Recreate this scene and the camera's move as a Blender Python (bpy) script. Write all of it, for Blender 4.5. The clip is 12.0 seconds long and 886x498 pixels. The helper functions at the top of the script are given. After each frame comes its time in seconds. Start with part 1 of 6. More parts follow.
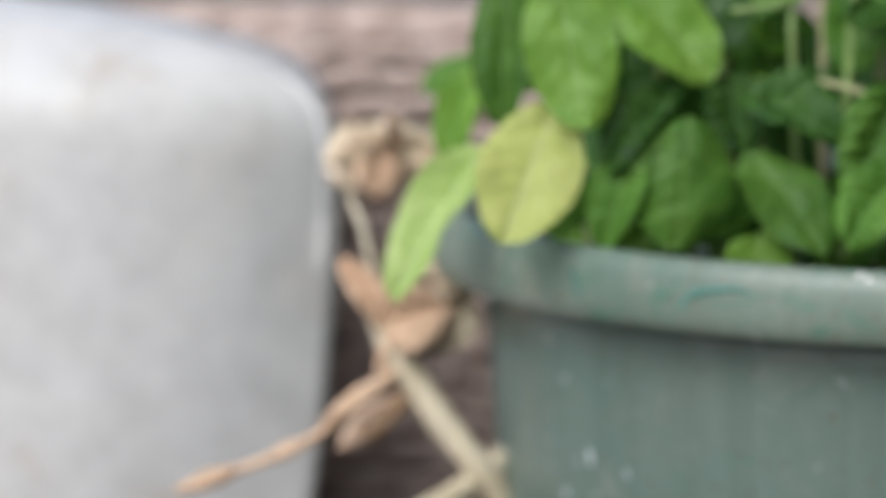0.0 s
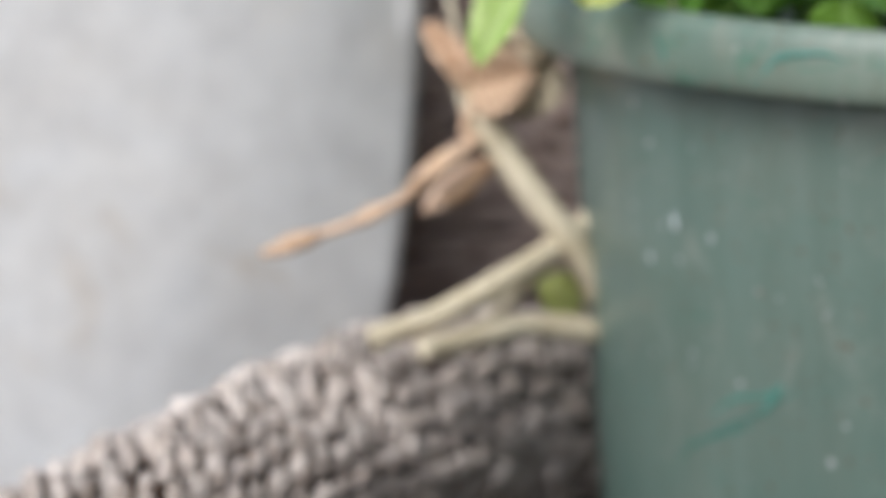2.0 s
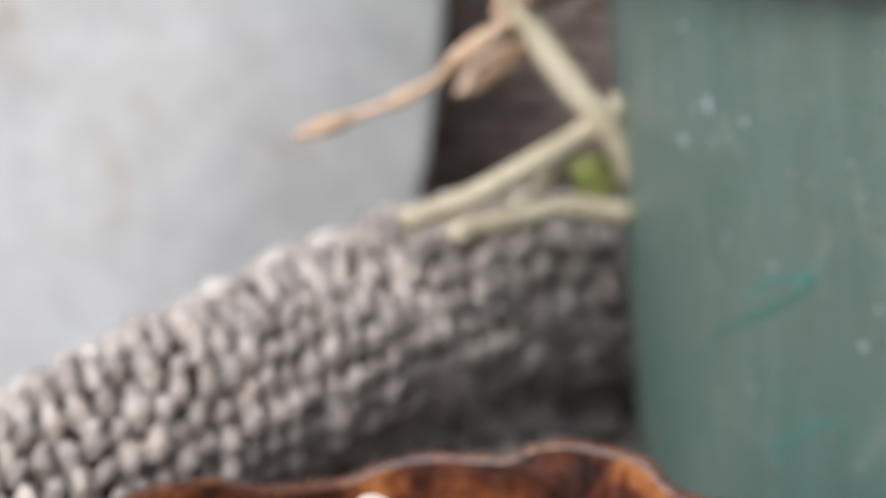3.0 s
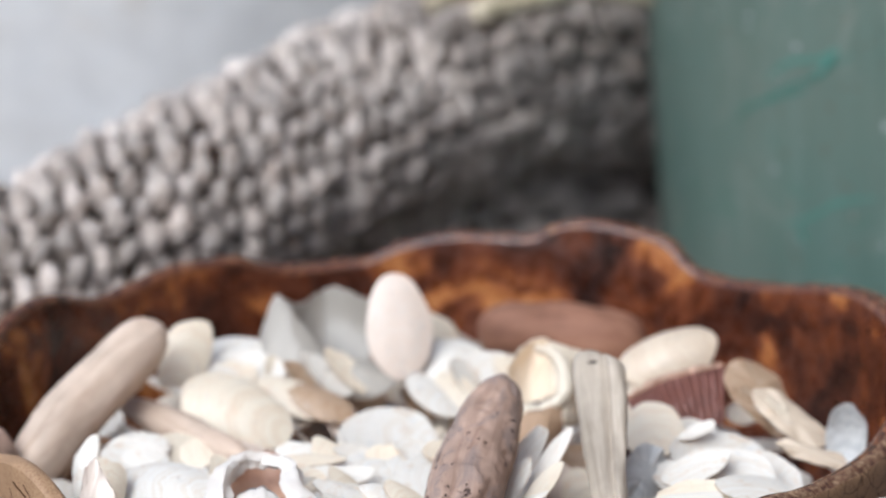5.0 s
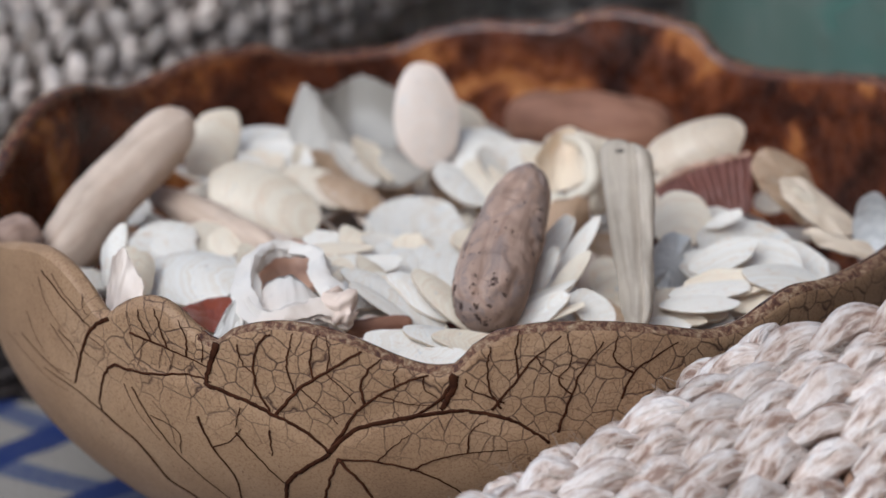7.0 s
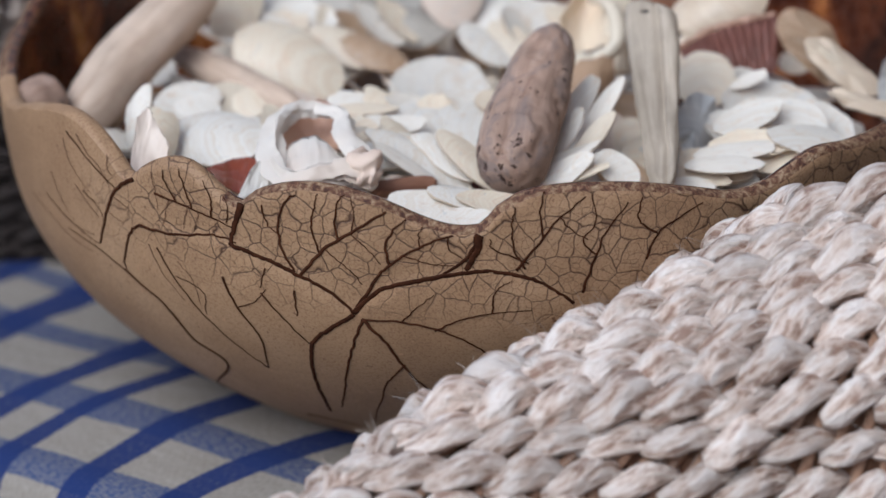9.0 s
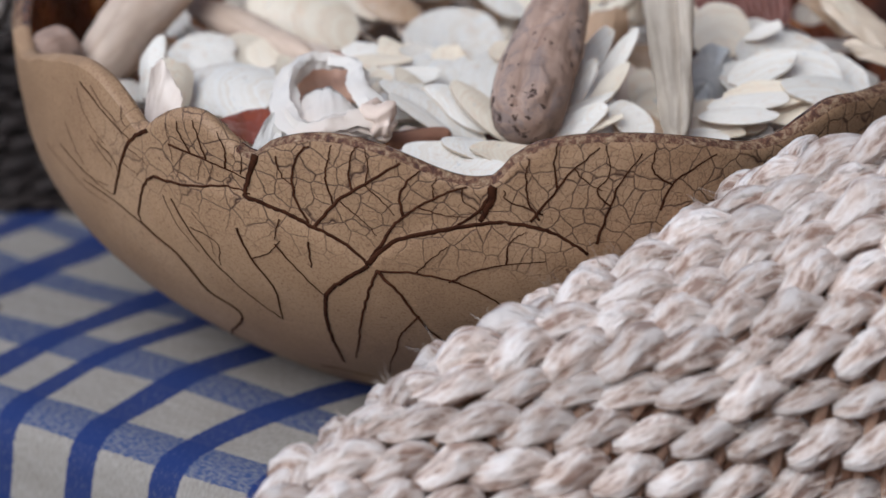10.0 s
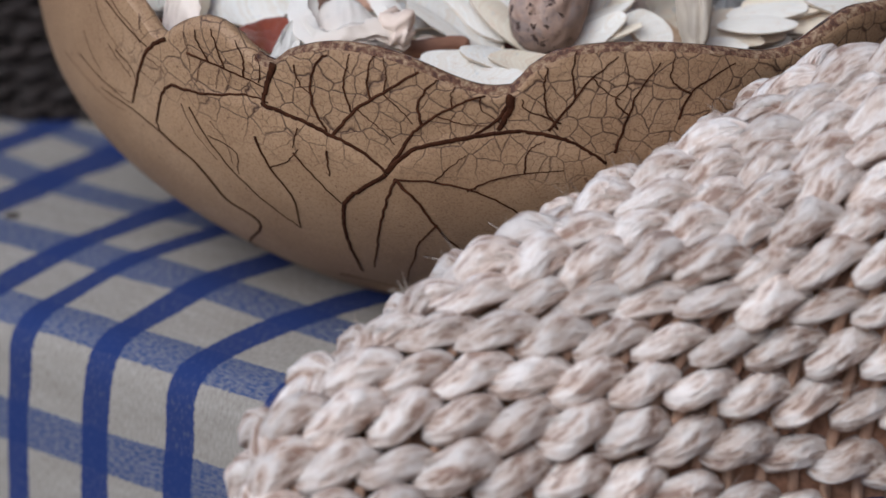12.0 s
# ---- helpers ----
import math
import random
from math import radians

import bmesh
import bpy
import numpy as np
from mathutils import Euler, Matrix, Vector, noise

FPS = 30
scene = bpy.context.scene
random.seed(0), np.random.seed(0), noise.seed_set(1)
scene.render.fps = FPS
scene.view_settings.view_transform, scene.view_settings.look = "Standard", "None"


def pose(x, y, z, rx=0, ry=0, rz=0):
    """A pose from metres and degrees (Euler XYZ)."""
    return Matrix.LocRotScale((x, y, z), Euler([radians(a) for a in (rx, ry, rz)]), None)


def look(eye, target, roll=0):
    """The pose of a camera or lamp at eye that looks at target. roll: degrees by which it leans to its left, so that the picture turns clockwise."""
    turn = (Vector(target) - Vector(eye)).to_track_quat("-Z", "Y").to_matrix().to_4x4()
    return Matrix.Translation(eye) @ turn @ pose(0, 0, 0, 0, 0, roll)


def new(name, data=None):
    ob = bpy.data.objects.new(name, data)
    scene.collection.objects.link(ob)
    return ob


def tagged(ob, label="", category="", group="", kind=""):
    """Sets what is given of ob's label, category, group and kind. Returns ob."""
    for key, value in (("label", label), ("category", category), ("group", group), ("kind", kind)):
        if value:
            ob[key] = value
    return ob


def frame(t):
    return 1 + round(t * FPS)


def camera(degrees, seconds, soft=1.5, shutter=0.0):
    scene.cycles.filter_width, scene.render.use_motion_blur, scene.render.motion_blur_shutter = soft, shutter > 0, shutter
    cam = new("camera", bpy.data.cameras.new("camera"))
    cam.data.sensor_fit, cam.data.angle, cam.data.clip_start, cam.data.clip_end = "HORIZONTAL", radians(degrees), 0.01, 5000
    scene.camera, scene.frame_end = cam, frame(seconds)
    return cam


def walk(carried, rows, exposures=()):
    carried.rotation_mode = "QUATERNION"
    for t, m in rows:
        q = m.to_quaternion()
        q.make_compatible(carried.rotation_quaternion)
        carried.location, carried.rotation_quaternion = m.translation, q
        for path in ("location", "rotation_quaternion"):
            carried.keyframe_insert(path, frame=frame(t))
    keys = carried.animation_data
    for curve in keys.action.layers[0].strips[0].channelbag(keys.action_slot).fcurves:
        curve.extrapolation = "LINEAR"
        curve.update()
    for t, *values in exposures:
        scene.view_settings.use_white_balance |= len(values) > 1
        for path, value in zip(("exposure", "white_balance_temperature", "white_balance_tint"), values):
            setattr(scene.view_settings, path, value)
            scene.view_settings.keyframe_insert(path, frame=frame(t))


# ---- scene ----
# camera on a tripod: it only pans and tilts
cam = camera(12.0, 12.0)
cam.data.dof.use_dof = True
cam.data.dof.focus_distance = 1.09
cam.data.dof.aperture_fstop = 9.0
EYE = (0.0, 0.0, 0.446)
ROWS = [  # seconds, yaw, pitch, roll
    (0.0, -2.280, -7.113, -0.241), (0.5, -1.834, -7.824, -0.251), (1.0, -1.618, -8.811, -0.130),
    (1.5, -1.417, -9.548, -0.183), (2.0, -1.144, -10.321, -0.089), (2.5, -0.907, -11.075, -0.142),
    (3.0, -0.693, -11.915, -0.090), (3.5, -0.584, -12.667, -0.026), (5.5, -0.290, -15.686, -0.101),
    (6.0, -0.173, -16.445, -0.079), (6.5, -0.074, -17.120, -0.044), (7.0, -0.023, -17.780, 0.014),
    (9.0, 0.286, -19.676, 0.142), (9.5, 0.404, -19.999, 0.168), (10.0, 0.474, -20.338, 0.182),
    (10.5, 0.545, -20.697, 0.190), (11.0, 0.621, -21.015, 0.194), (11.5, 0.681, -21.260, 0.213),
    (12.0, 0.729, -21.576, 0.206),
]
walk(cam, [(t, pose(*EYE, 90 + pitch, roll, yaw)) for t, yaw, pitch, roll in ROWS],
     [(0.0, 0.14, 5470.0, 5.5), (2.0, 0.20, 5470.0, 5.5), (3.5, 0.23, 5420.0, 5.5), (5.5, 0.07, 5200.0, 5.5), (7.0, -0.28, 5180.0, 5.5),
      (9.0, -0.28, 5160.0, 6.0), (12.0, -0.28, 5180.0, 6.5)])

# ---- light: bright open shade under a veiled sky ----
world = bpy.data.worlds.new("sky")
scene.world = world
world.use_nodes = True
wn = world.node_tree.nodes
sky = wn.new("ShaderNodeTexSky")
sky.sky_type, sky.sun_disc = "NISHITA", False
sky.sun_elevation, sky.sun_rotation = radians(46.5), radians(217)
sky.air_density, sky.dust_density, sky.ozone_density = 0.8, 6.0, 0.3
world.node_tree.links.new(sky.outputs[0], wn["Background"].inputs[0])
wn["Background"].inputs[1].default_value = 0.13
sun = new("sun", bpy.data.lights.new("sun", "SUN"))
sun.data.energy, sun.data.angle, sun.data.color = 1.5, radians(52), (1.0, 0.94, 0.87)
sun.matrix_world = look((-0.768, -1.019, 1.347), (0, 0, 0))


# ---- materials ----
def material(name, rough=0.7):
    m = bpy.data.materials.new(name)
    m.use_nodes = True
    b = m.node_tree.nodes["Principled BSDF"]
    b.inputs["Roughness"].default_value = rough
    return m, m.node_tree.nodes, m.node_tree.links, b


def ramp(n, l, fac, stops):
    r = n.new("ShaderNodeValToRGB")
    e = r.color_ramp.elements
    while len(e) < len(stops):
        e.new(0.5)
    for s, (p, c) in zip(e, stops):
        s.position, s.color = p, (*c, 1)
    l.new(fac, r.inputs[0])
    return r.outputs[0]


def blend(n, l, a, b, fac, how="MIX"):
    m = n.new("ShaderNodeMix")
    m.data_type, m.blend_type = "RGBA", how
    for socket, v in ((m.inputs[0], fac), (m.inputs[6], a), (m.inputs[7], b)):
        if isinstance(v, (int, float)):
            socket.default_value = v
        elif isinstance(v, tuple):
            socket.default_value = (*v, 1)
        else:
            l.new(v, socket)
    return m.outputs[2]


def coords(n, l, scale=(1, 1, 1), kind="Object", offset=None):
    tc = n.new("ShaderNodeTexCoord")
    mp = n.new("ShaderNodeMapping")
    mp.inputs["Scale"].default_value = scale
    l.new(tc.outputs[kind], mp.inputs[0])
    if offset is not None:
        l.new(offset, mp.inputs["Location"])
    return mp.outputs[0]


def noisy(n, l, vec, scale, detail=4, rough=0.55, warp=0.0):
    t = n.new("ShaderNodeTexNoise")
    t.inputs["Scale"].default_value, t.inputs["Detail"].default_value = scale, detail
    t.inputs["Roughness"].default_value, t.inputs["Distortion"].default_value = rough, warp
    l.new(vec, t.inputs["Vector"])
    return t.outputs[0]


def bumped(n, l, b, height, strength=0.4, distance=0.001):
    k = n.new("ShaderNodeBump")
    k.inputs["Strength"].default_value, k.inputs["Distance"].default_value = strength, distance
    l.new(height, k.inputs["Height"])
    l.new(k.outputs[0], b.inputs["Normal"])


def each(n, l, lo, hi):
    """A grey factor that differs from object to object."""
    oi = n.new("ShaderNodeObjectInfo")
    return ramp(n, l, oi.outputs["Random"], ((0, (lo, lo, lo)), (1, (hi, hi, hi)))), oi.outputs["Random"]


def plain(name, stops, scale, rough=0.7, stretch=(1, 1, 1), fine=900, bump=0.3, vary=(0.85, 1.1), depth=0.0006, warp=0.5):
    """Two-scale mottled surface."""
    m, n, l, b = material(name, rough)
    grey, rnd = each(n, l, *vary)
    v = coords(n, l, stretch, offset=rnd)
    c = ramp(n, l, noisy(n, l, v, scale, 5, 0.6, warp), stops)
    f = noisy(n, l, v, fine, 3)
    c = blend(n, l, c, ramp(n, l, f, ((0.3, (0.75, 0.75, 0.75)), (0.7, (1.1, 1.1, 1.1)))), 0.5, "MULTIPLY")
    c = blend(n, l, c, grey, 1.0, "MULTIPLY")
    l.new(c, b.inputs["Base Color"])
    bumped(n, l, b, f, bump, depth)
    return m


def make_jute(name, light, mid, dark, vary=(0.8, 1.1), grain=(1.3, 15, 15), blotch=3.0, kind="Object", stops=(0.29, 0.40, 0.53), island=False):
    m, n, l, b = material(name, 0.85)
    grey, rnd = each(n, l, *vary)
    if island:
        rnd = n.new("ShaderNodeNewGeometry").outputs["Random Per Island"]
        grey = ramp(n, l, rnd, ((0, (vary[0],) * 3), (1, (vary[1],) * 3)))
    big = n.new("ShaderNodeVectorMath")
    big.operation = "SCALE"
    big.inputs[3].default_value = 37.0 if kind == "UV" else 1.0
    l.new(rnd, big.inputs[0])
    v = coords(n, l, grain, kind, big.outputs[0])
    fib = noisy(n, l, v, 1.0, 4, 0.55, 0.25)
    if kind == "UV":
        hair = noisy(n, l, coords(n, l, (grain[0] * 2.6, grain[1] * 3.2, 1), kind, big.outputs[0]), 1.0, 3, 0.6, 0.4)
        fib = blend(n, l, fib, hair, 0.30)
    c = ramp(n, l, fib, ((stops[0], dark), (stops[1], mid), (stops[2], light)))
    patch = noisy(n, l, coords(n, l, offset=rnd), blotch, 3)
    c = blend(n, l, c, ramp(n, l, patch, ((0.35, mid), (0.65, light))), 0.25)
    c = blend(n, l, c, grey, 1.0, "MULTIPLY")
    l.new(c, b.inputs["Base Color"])
    bumped(n, l, b, fib, 1.0, 0.0030 if kind == "UV" else 0.0016)
    return m


JUTE = make_jute("jute", (0.80, 0.725, 0.665), (0.60, 0.47, 0.385), (0.21, 0.10, 0.057), (0.78, 1.06), (2.6, 7, 1), 2.4, kind="UV", stops=(0.395, 0.47, 0.57))
JUTE.node_tree.nodes["Principled BSDF"].inputs["Specular IOR Level"].default_value = 0.2
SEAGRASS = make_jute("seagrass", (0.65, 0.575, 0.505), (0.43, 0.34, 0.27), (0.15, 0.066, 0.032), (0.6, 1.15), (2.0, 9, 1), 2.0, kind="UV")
# Wicker coloured near black in place of shade at the basket's foot
SHADEWICKER = make_jute("shade_black_wicker", (0.027, 0.017, 0.013), (0.014, 0.009, 0.007), (0.005, 0.003, 0.003), (0.9, 0.95), (120, 420, 420), 70.0)
# Seagrass copy with shade put into its colour, for underside and wall
SHADEWALL = make_jute("seagrass_shaded", (0.62, 0.545, 0.475), (0.40, 0.325, 0.26), (0.16, 0.10, 0.07), (0.6, 1.15), (90, 400, 400), 70.0, island=True)
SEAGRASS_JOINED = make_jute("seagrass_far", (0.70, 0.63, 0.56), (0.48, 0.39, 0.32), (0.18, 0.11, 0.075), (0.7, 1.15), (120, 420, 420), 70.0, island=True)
WICKER = make_jute("wicker", (0.62, 0.50, 0.43), (0.35, 0.24, 0.185), (0.09, 0.055, 0.038), (0.7, 1.15), (60, 500, 500), 60.0)
FIBRE = plain("jute_fibre", ((0.3, (0.55, 0.45, 0.36)), (0.7, (0.75, 0.68, 0.6))), 100, 0.8)
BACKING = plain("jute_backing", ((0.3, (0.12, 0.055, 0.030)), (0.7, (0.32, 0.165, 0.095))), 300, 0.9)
# Rust-brown core, darkened in its colour to give the gaps their shade
ROLLCORE = plain("rusty_shaded_core", ((0.3, (0.045, 0.022, 0.013)), (0.7, (0.14, 0.068, 0.036))), 200, 0.9)
# Near-black for sheets behind stitches: shade of the gaps put into colour
SHADECORE = plain("shade_dark_core", ((0.3, (0.03, 0.022, 0.016)), (0.7, (0.08, 0.06, 0.045))), 200, 0.9)


def make_clay():
    m, n, l, b = material("stoneware_clay", 0.62)
    v = coords(n, l)
    c = ramp(n, l, noisy(n, l, v, 22, 5, 0.6, 0.3), ((0.3, (0.288, 0.173, 0.090)), (0.5, (0.370, 0.231, 0.124)), (0.72, (0.450, 0.298, 0.173))))
    pit = noisy(n, l, v, 420, 3, 0.6, 0.5)
    c = blend(n, l, c, (0.14, 0.065, 0.03), ramp(n, l, pit, ((0.66, (0, 0, 0)), (0.72, (0.75, 0.75, 0.75)))))
    c = blend(n, l, c, (0.50, 0.30, 0.17), ramp(n, l, noisy(n, l, v, 330, 2), ((0.68, (0, 0, 0)), (0.75, (0.5, 0.5, 0.5)))))
    speck = noisy(n, l, v, 1500, 2)
    c = blend(n, l, c, ramp(n, l, speck, ((0.3, (0.6, 0.5, 0.42)), (0.5, (1, 1, 1)), (0.75, (1.14, 1.12, 1.06)))), 0.62, "MULTIPLY")
    # pressed network of fine leaf veins
    heights = None
    wob = n.new("ShaderNodeVectorMath")
    wob.operation = "MULTIPLY_ADD"
    wob.inputs[1].default_value = (0.0028, 0.0028, 0.0028)
    nz = n.new("ShaderNodeTexNoise")
    nz.inputs["Scale"].default_value = 160
    l.new(v, nz.inputs["Vector"])
    l.new(nz.outputs[1], wob.inputs[0])
    l.new(v, wob.inputs[2])
    tc = n.new("ShaderNodeTexCoord")
    sep = n.new("ShaderNodeSeparateXYZ")
    l.new(tc.outputs["Object"], sep.inputs[0])
    high = n.new("ShaderNodeMapRange")
    high.inputs["From Min"].default_value, high.inputs["From Max"].default_value = 0.056, 0.080
    l.new(sep.outputs[2], high.inputs["Value"])
    across = n.new("ShaderNodeMapRange")
    across.inputs["From Min"].default_value, across.inputs["From Max"].default_value = -0.118, -0.070
    l.new(sep.outputs[0], across.inputs["Value"])
    where = n.new("ShaderNodeMath")
    where.operation = "MULTIPLY"
    l.new(high.outputs[0], where.inputs[0])
    l.new(across.outputs[0], where.inputs[1])
    patch = blend(n, l, noisy(n, l, v, 26, 2), where.outputs[0], 0.5)
    for size, width, amount in ((150, 0.020, 1.0), (330, 0.024, 0.42)):
        vo = n.new("ShaderNodeTexVoronoi")
        vo.feature = "DISTANCE_TO_EDGE"
        vo.inputs["Scale"].default_value = size
        l.new(wob.outputs[0], vo.inputs["Vector"])
        line = ramp(n, l, vo.outputs["Distance"], ((0.0, (1, 1, 1)), (width, (0.35, 0.35, 0.35)), (width * 2.2, (0, 0, 0))))
        gate = ramp(n, l, patch, ((0.20, (0, 0, 0)), (0.34, (amount * 0.16, amount * 0.16, amount * 0.16)), (0.60, (amount, amount, amount))))
        line = blend(n, l, line, gate, 1.0, "MULTIPLY")
        c = blend(n, l, c, (0.050, 0.018, 0.009), line)
        heights = line if heights is None else blend(n, l, heights, line, 1.0, "ADD")
    l.new(c, b.inputs["Base Color"])
    inv = n.new("ShaderNodeInvert")
    l.new(heights, inv.inputs[1])
    h = blend(n, l, inv.outputs[0], speck, 0.35)
    bumped(n, l, b, h, 0.45, 0.0007)
    return m


CLAY = make_clay()
VEIN = plain("dark_vein_stain", ((0.3, (0.028, 0.010, 0.005)), (0.7, (0.085, 0.031, 0.014))), 400, 0.8)
FAINTVEIN = plain("faint_vein_stain", ((0.3, (0.12, 0.055, 0.028)), (0.7, (0.21, 0.115, 0.06))), 300, 0.8)
VEIN.node_tree.nodes["Principled BSDF"].inputs["Specular IOR Level"].default_value = 0.08


def make_glaze():
    m, n, l, b = material("brown_glaze", 0.22)
    v = coords(n, l)
    c = ramp(n, l, noisy(n, l, v, 38, 6, 0.62, 1.2), ((0.34, (0.018, 0.007, 0.005)), (0.45, (0.070, 0.020, 0.009)), (0.55, (0.15, 0.042, 0.014)), (0.61, (0.36, 0.13, 0.036)), (0.70, (0.52, 0.235, 0.075))))
    fine = noisy(n, l, v, 260, 4)
    c = blend(n, l, c, ramp(n, l, fine, ((0.35, (0.55, 0.5, 0.5)), (0.6, (1.1, 1.1, 1.1)))), 0.7, "MULTIPLY")
    l.new(c, b.inputs["Base Color"])
    l.new(ramp(n, l, fine, ((0.3, (0.16, 0.16, 0.16)), (0.7, (0.42, 0.42, 0.42)))), b.inputs["Roughness"])
    bumped(n, l, b, noisy(n, l, v, 110, 4), 0.35, 0.002)
    return m


GLAZE = make_glaze()


def make_rimglaze():
    m, n, l, b = material("worn_rim_glaze", 0.2)
    v = coords(n, l)
    c = ramp(n, l, noisy(n, l, v, 240, 5, 0.65, 0.8), ((0.34, (0.030, 0.015, 0.013)), (0.48, (0.095, 0.038, 0.022)), (0.60, (0.20, 0.082, 0.038)), (0.75, (0.42, 0.26, 0.15))))
    l.new(c, b.inputs["Base Color"])
    bumped(n, l, b, noisy(n, l, v, 700, 3), 0.4, 0.0008)
    return m


RIMGLAZE = make_rimglaze()
CRUMB = plain("crumbled_clay_edge", ((0.34, (0.06, 0.022, 0.012)), (0.46, (0.14, 0.060, 0.030)), (0.56, (0.27, 0.165, 0.090)), (0.72, (0.44, 0.32, 0.20))), 560, 0.75, fine=1500, bump=0.7, vary=(1, 1), depth=0.001)


def make_cloth():
    """Natural linen with dark warp and paler weft stripes, laid out in metres by the UV map."""
    m, n, l, b = material("checked_linen", 0.9)
    tc = n.new("ShaderNodeTexCoord")
    sep = n.new("ShaderNodeSeparateXYZ")
    l.new(tc.outputs["UV"], sep.inputs[0])

    def math_node(op, a, c):
        k = n.new("ShaderNodeMath")
        k.operation = op
        for s, v in zip(k.inputs, (a, c)):
            if isinstance(v, (int, float)):
                s.default_value = v
            else:
                l.new(v, s)
        return k.outputs[0]

    edge = noisy(n, l, coords(n, l, (1, 1, 1), "UV"), 900, 2)
    jitter = math_node("MULTIPLY", math_node("SUBTRACT", edge, 0.5), 0.0014)

    def stripe(axis, period, width, shift):
        u = math_node("ADD", math_node("ADD", axis, jitter), shift)
        f = math_node("MODULO", math_node("ADD", u, 50 * period), period)
        d = math_node("ABSOLUTE", math_node("SUBTRACT", f, period / 2), 0)
        return math_node("LESS_THAN", d, width / 2)

    warp = stripe(sep.outputs[0], WARP[0], WARP[1], WARP[2])
    weft = stripe(sep.outputs[1], WEFT[0], WEFT[1], WEFT[2])
    thread = noisy(n, l, coords(n, l, (1500, 500, 1), "UV"), 1.0, 3)
    thread2 = noisy(n, l, coords(n, l, (500, 1500, 1), "UV"), 1.0, 3)
    slub = noisy(n, l, coords(n, l, (40, 160, 1), "UV"), 1.0, 3)
    c = ramp(n, l, thread, ((0.3, (0.235, 0.208, 0.177)), (0.7, (0.355, 0.320, 0.277))))
    c = blend(n, l, c, ramp(n, l, slub, ((0.3, (0.8, 0.79, 0.77)), (0.7, (1.05, 1.05, 1.05)))), 0.7, "MULTIPLY")
    speck = ramp(n, l, thread2, ((0.42, (0.55, 0.55, 0.55)), (0.6, (0.95, 0.95, 0.95))))
    speck_warp = ramp(n, l, thread, ((0.28, (0.62, 0.62, 0.62)), (0.46, (0.98, 0.98, 0.98))))
    fw = blend(n, l, (0, 0, 0), speck, weft)
    c = blend(n, l, c, (0.014, 0.040, 0.140), fw)
    fa = blend(n, l, (0, 0, 0), speck_warp, warp)
    c = blend(n, l, c, (0.005, 0.020, 0.112), fa)
    l.new(c, b.inputs["Base Color"])
    bumped(n, l, b, blend(n, l, thread, thread2, 0.5), 0.5, 0.0006)
    return m


WARP, WEFT = (0.0320, 0.0104, 0.0160), (0.0330, 0.0122, 0.0165)
LINEN = make_cloth()


def make_pot(name="weathered_green_plastic", fade=(1, 1, 1), worn=0.60, coat=0.42):
    m, n, l, b = material(name, 0.40)
    b.inputs["Coat Weight"].default_value, b.inputs["Coat Roughness"].default_value = coat, 0.32
    v = coords(n, l)
    streak = noisy(n, l, coords(n, l, (70, 70, 5)), 1.0, 4, 0.6)
    c = ramp(n, l, streak, ((0.3, (0.078, 0.155, 0.12)), (0.55, (0.132, 0.222, 0.182)), (0.75, (0.20, 0.295, 0.255))))
    c = blend(n, l, c, ramp(n, l, noisy(n, l, v, 9, 4), ((0.35, (0.215, 0.23, 0.19)), (0.65, (0.135, 0.21, 0.18)))), 0.5)
    bloom = noisy(n, l, coords(n, l, (45, 45, 28)), 1.0, 5, 0.65, 0.8)
    c = blend(n, l, c, (0.40, 0.42, 0.36), ramp(n, l, bloom, ((0.54, (0, 0, 0)), (0.74, (0.35, 0.35, 0.35)))))
    scuff = noisy(n, l, coords(n, l, (16, 16, 34)), 1.0, 7, 0.78, 2.2)
    c = blend(n, l, c, (0.035, 0.17, 0.115), ramp(n, l, scuff, ((worn, (0, 0, 0)), (worn + 0.06, (0.7, 0.7, 0.7)))))
    dirt = noisy(n, l, v, 300, 3)
    c = blend(n, l, c, (0.13, 0.075, 0.04), ramp(n, l, dirt, ((0.64, (0, 0, 0)), (0.69, (0.8, 0.8, 0.8)))))
    spots = noisy(n, l, v, 150, 2)
    c = blend(n, l, c, (0.62, 0.66, 0.64), ramp(n, l, spots, ((0.70, (0, 0, 0)), (0.73, (0.7, 0.7, 0.7)))))
    c = blend(n, l, c, fade, 1.0, "MULTIPLY")
    l.new(c, b.inputs["Base Color"])
    bumped(n, l, b, streak, 0.15, 0.001)
    return m


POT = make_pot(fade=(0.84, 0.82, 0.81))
POT_RIM = make_pot("paler_green_plastic", (1.02, 0.89, 0.82), 0.545, 0.12)
SOIL = plain("potting_soil", ((0.3, (0.018, 0.012, 0.009)), (0.7, (0.06, 0.042, 0.03))), 160, 0.95, bump=0.9, depth=0.004)
CANISTER = plain("smudged_white_glaze", ((0.30, (0.53, 0.47, 0.40)), (0.42, (0.64, 0.615, 0.58)), (0.6, (0.665, 0.650, 0.628))), 16, 0.5, fine=60, bump=0.08, vary=(1, 1))
# Dark grey that paints the canister's side edge as if in shade
CAN_SHADE = plain("shaded_edge_grey", ((0.3, (0.10, 0.105, 0.13)), (0.7, (0.20, 0.215, 0.26))), 60, 0.6)
DRY = plain("dried_leaf", ((0.3, (0.46, 0.29, 0.165)), (0.55, (0.68, 0.48, 0.32)), (0.75, (0.78, 0.61, 0.45))), 45, 0.8)
PAPER = plain("papery_dry_leaf", ((0.3, (0.66, 0.49, 0.31)), (0.55, (0.82, 0.69, 0.50)), (0.75, (0.86, 0.78, 0.62))), 60, 0.8)
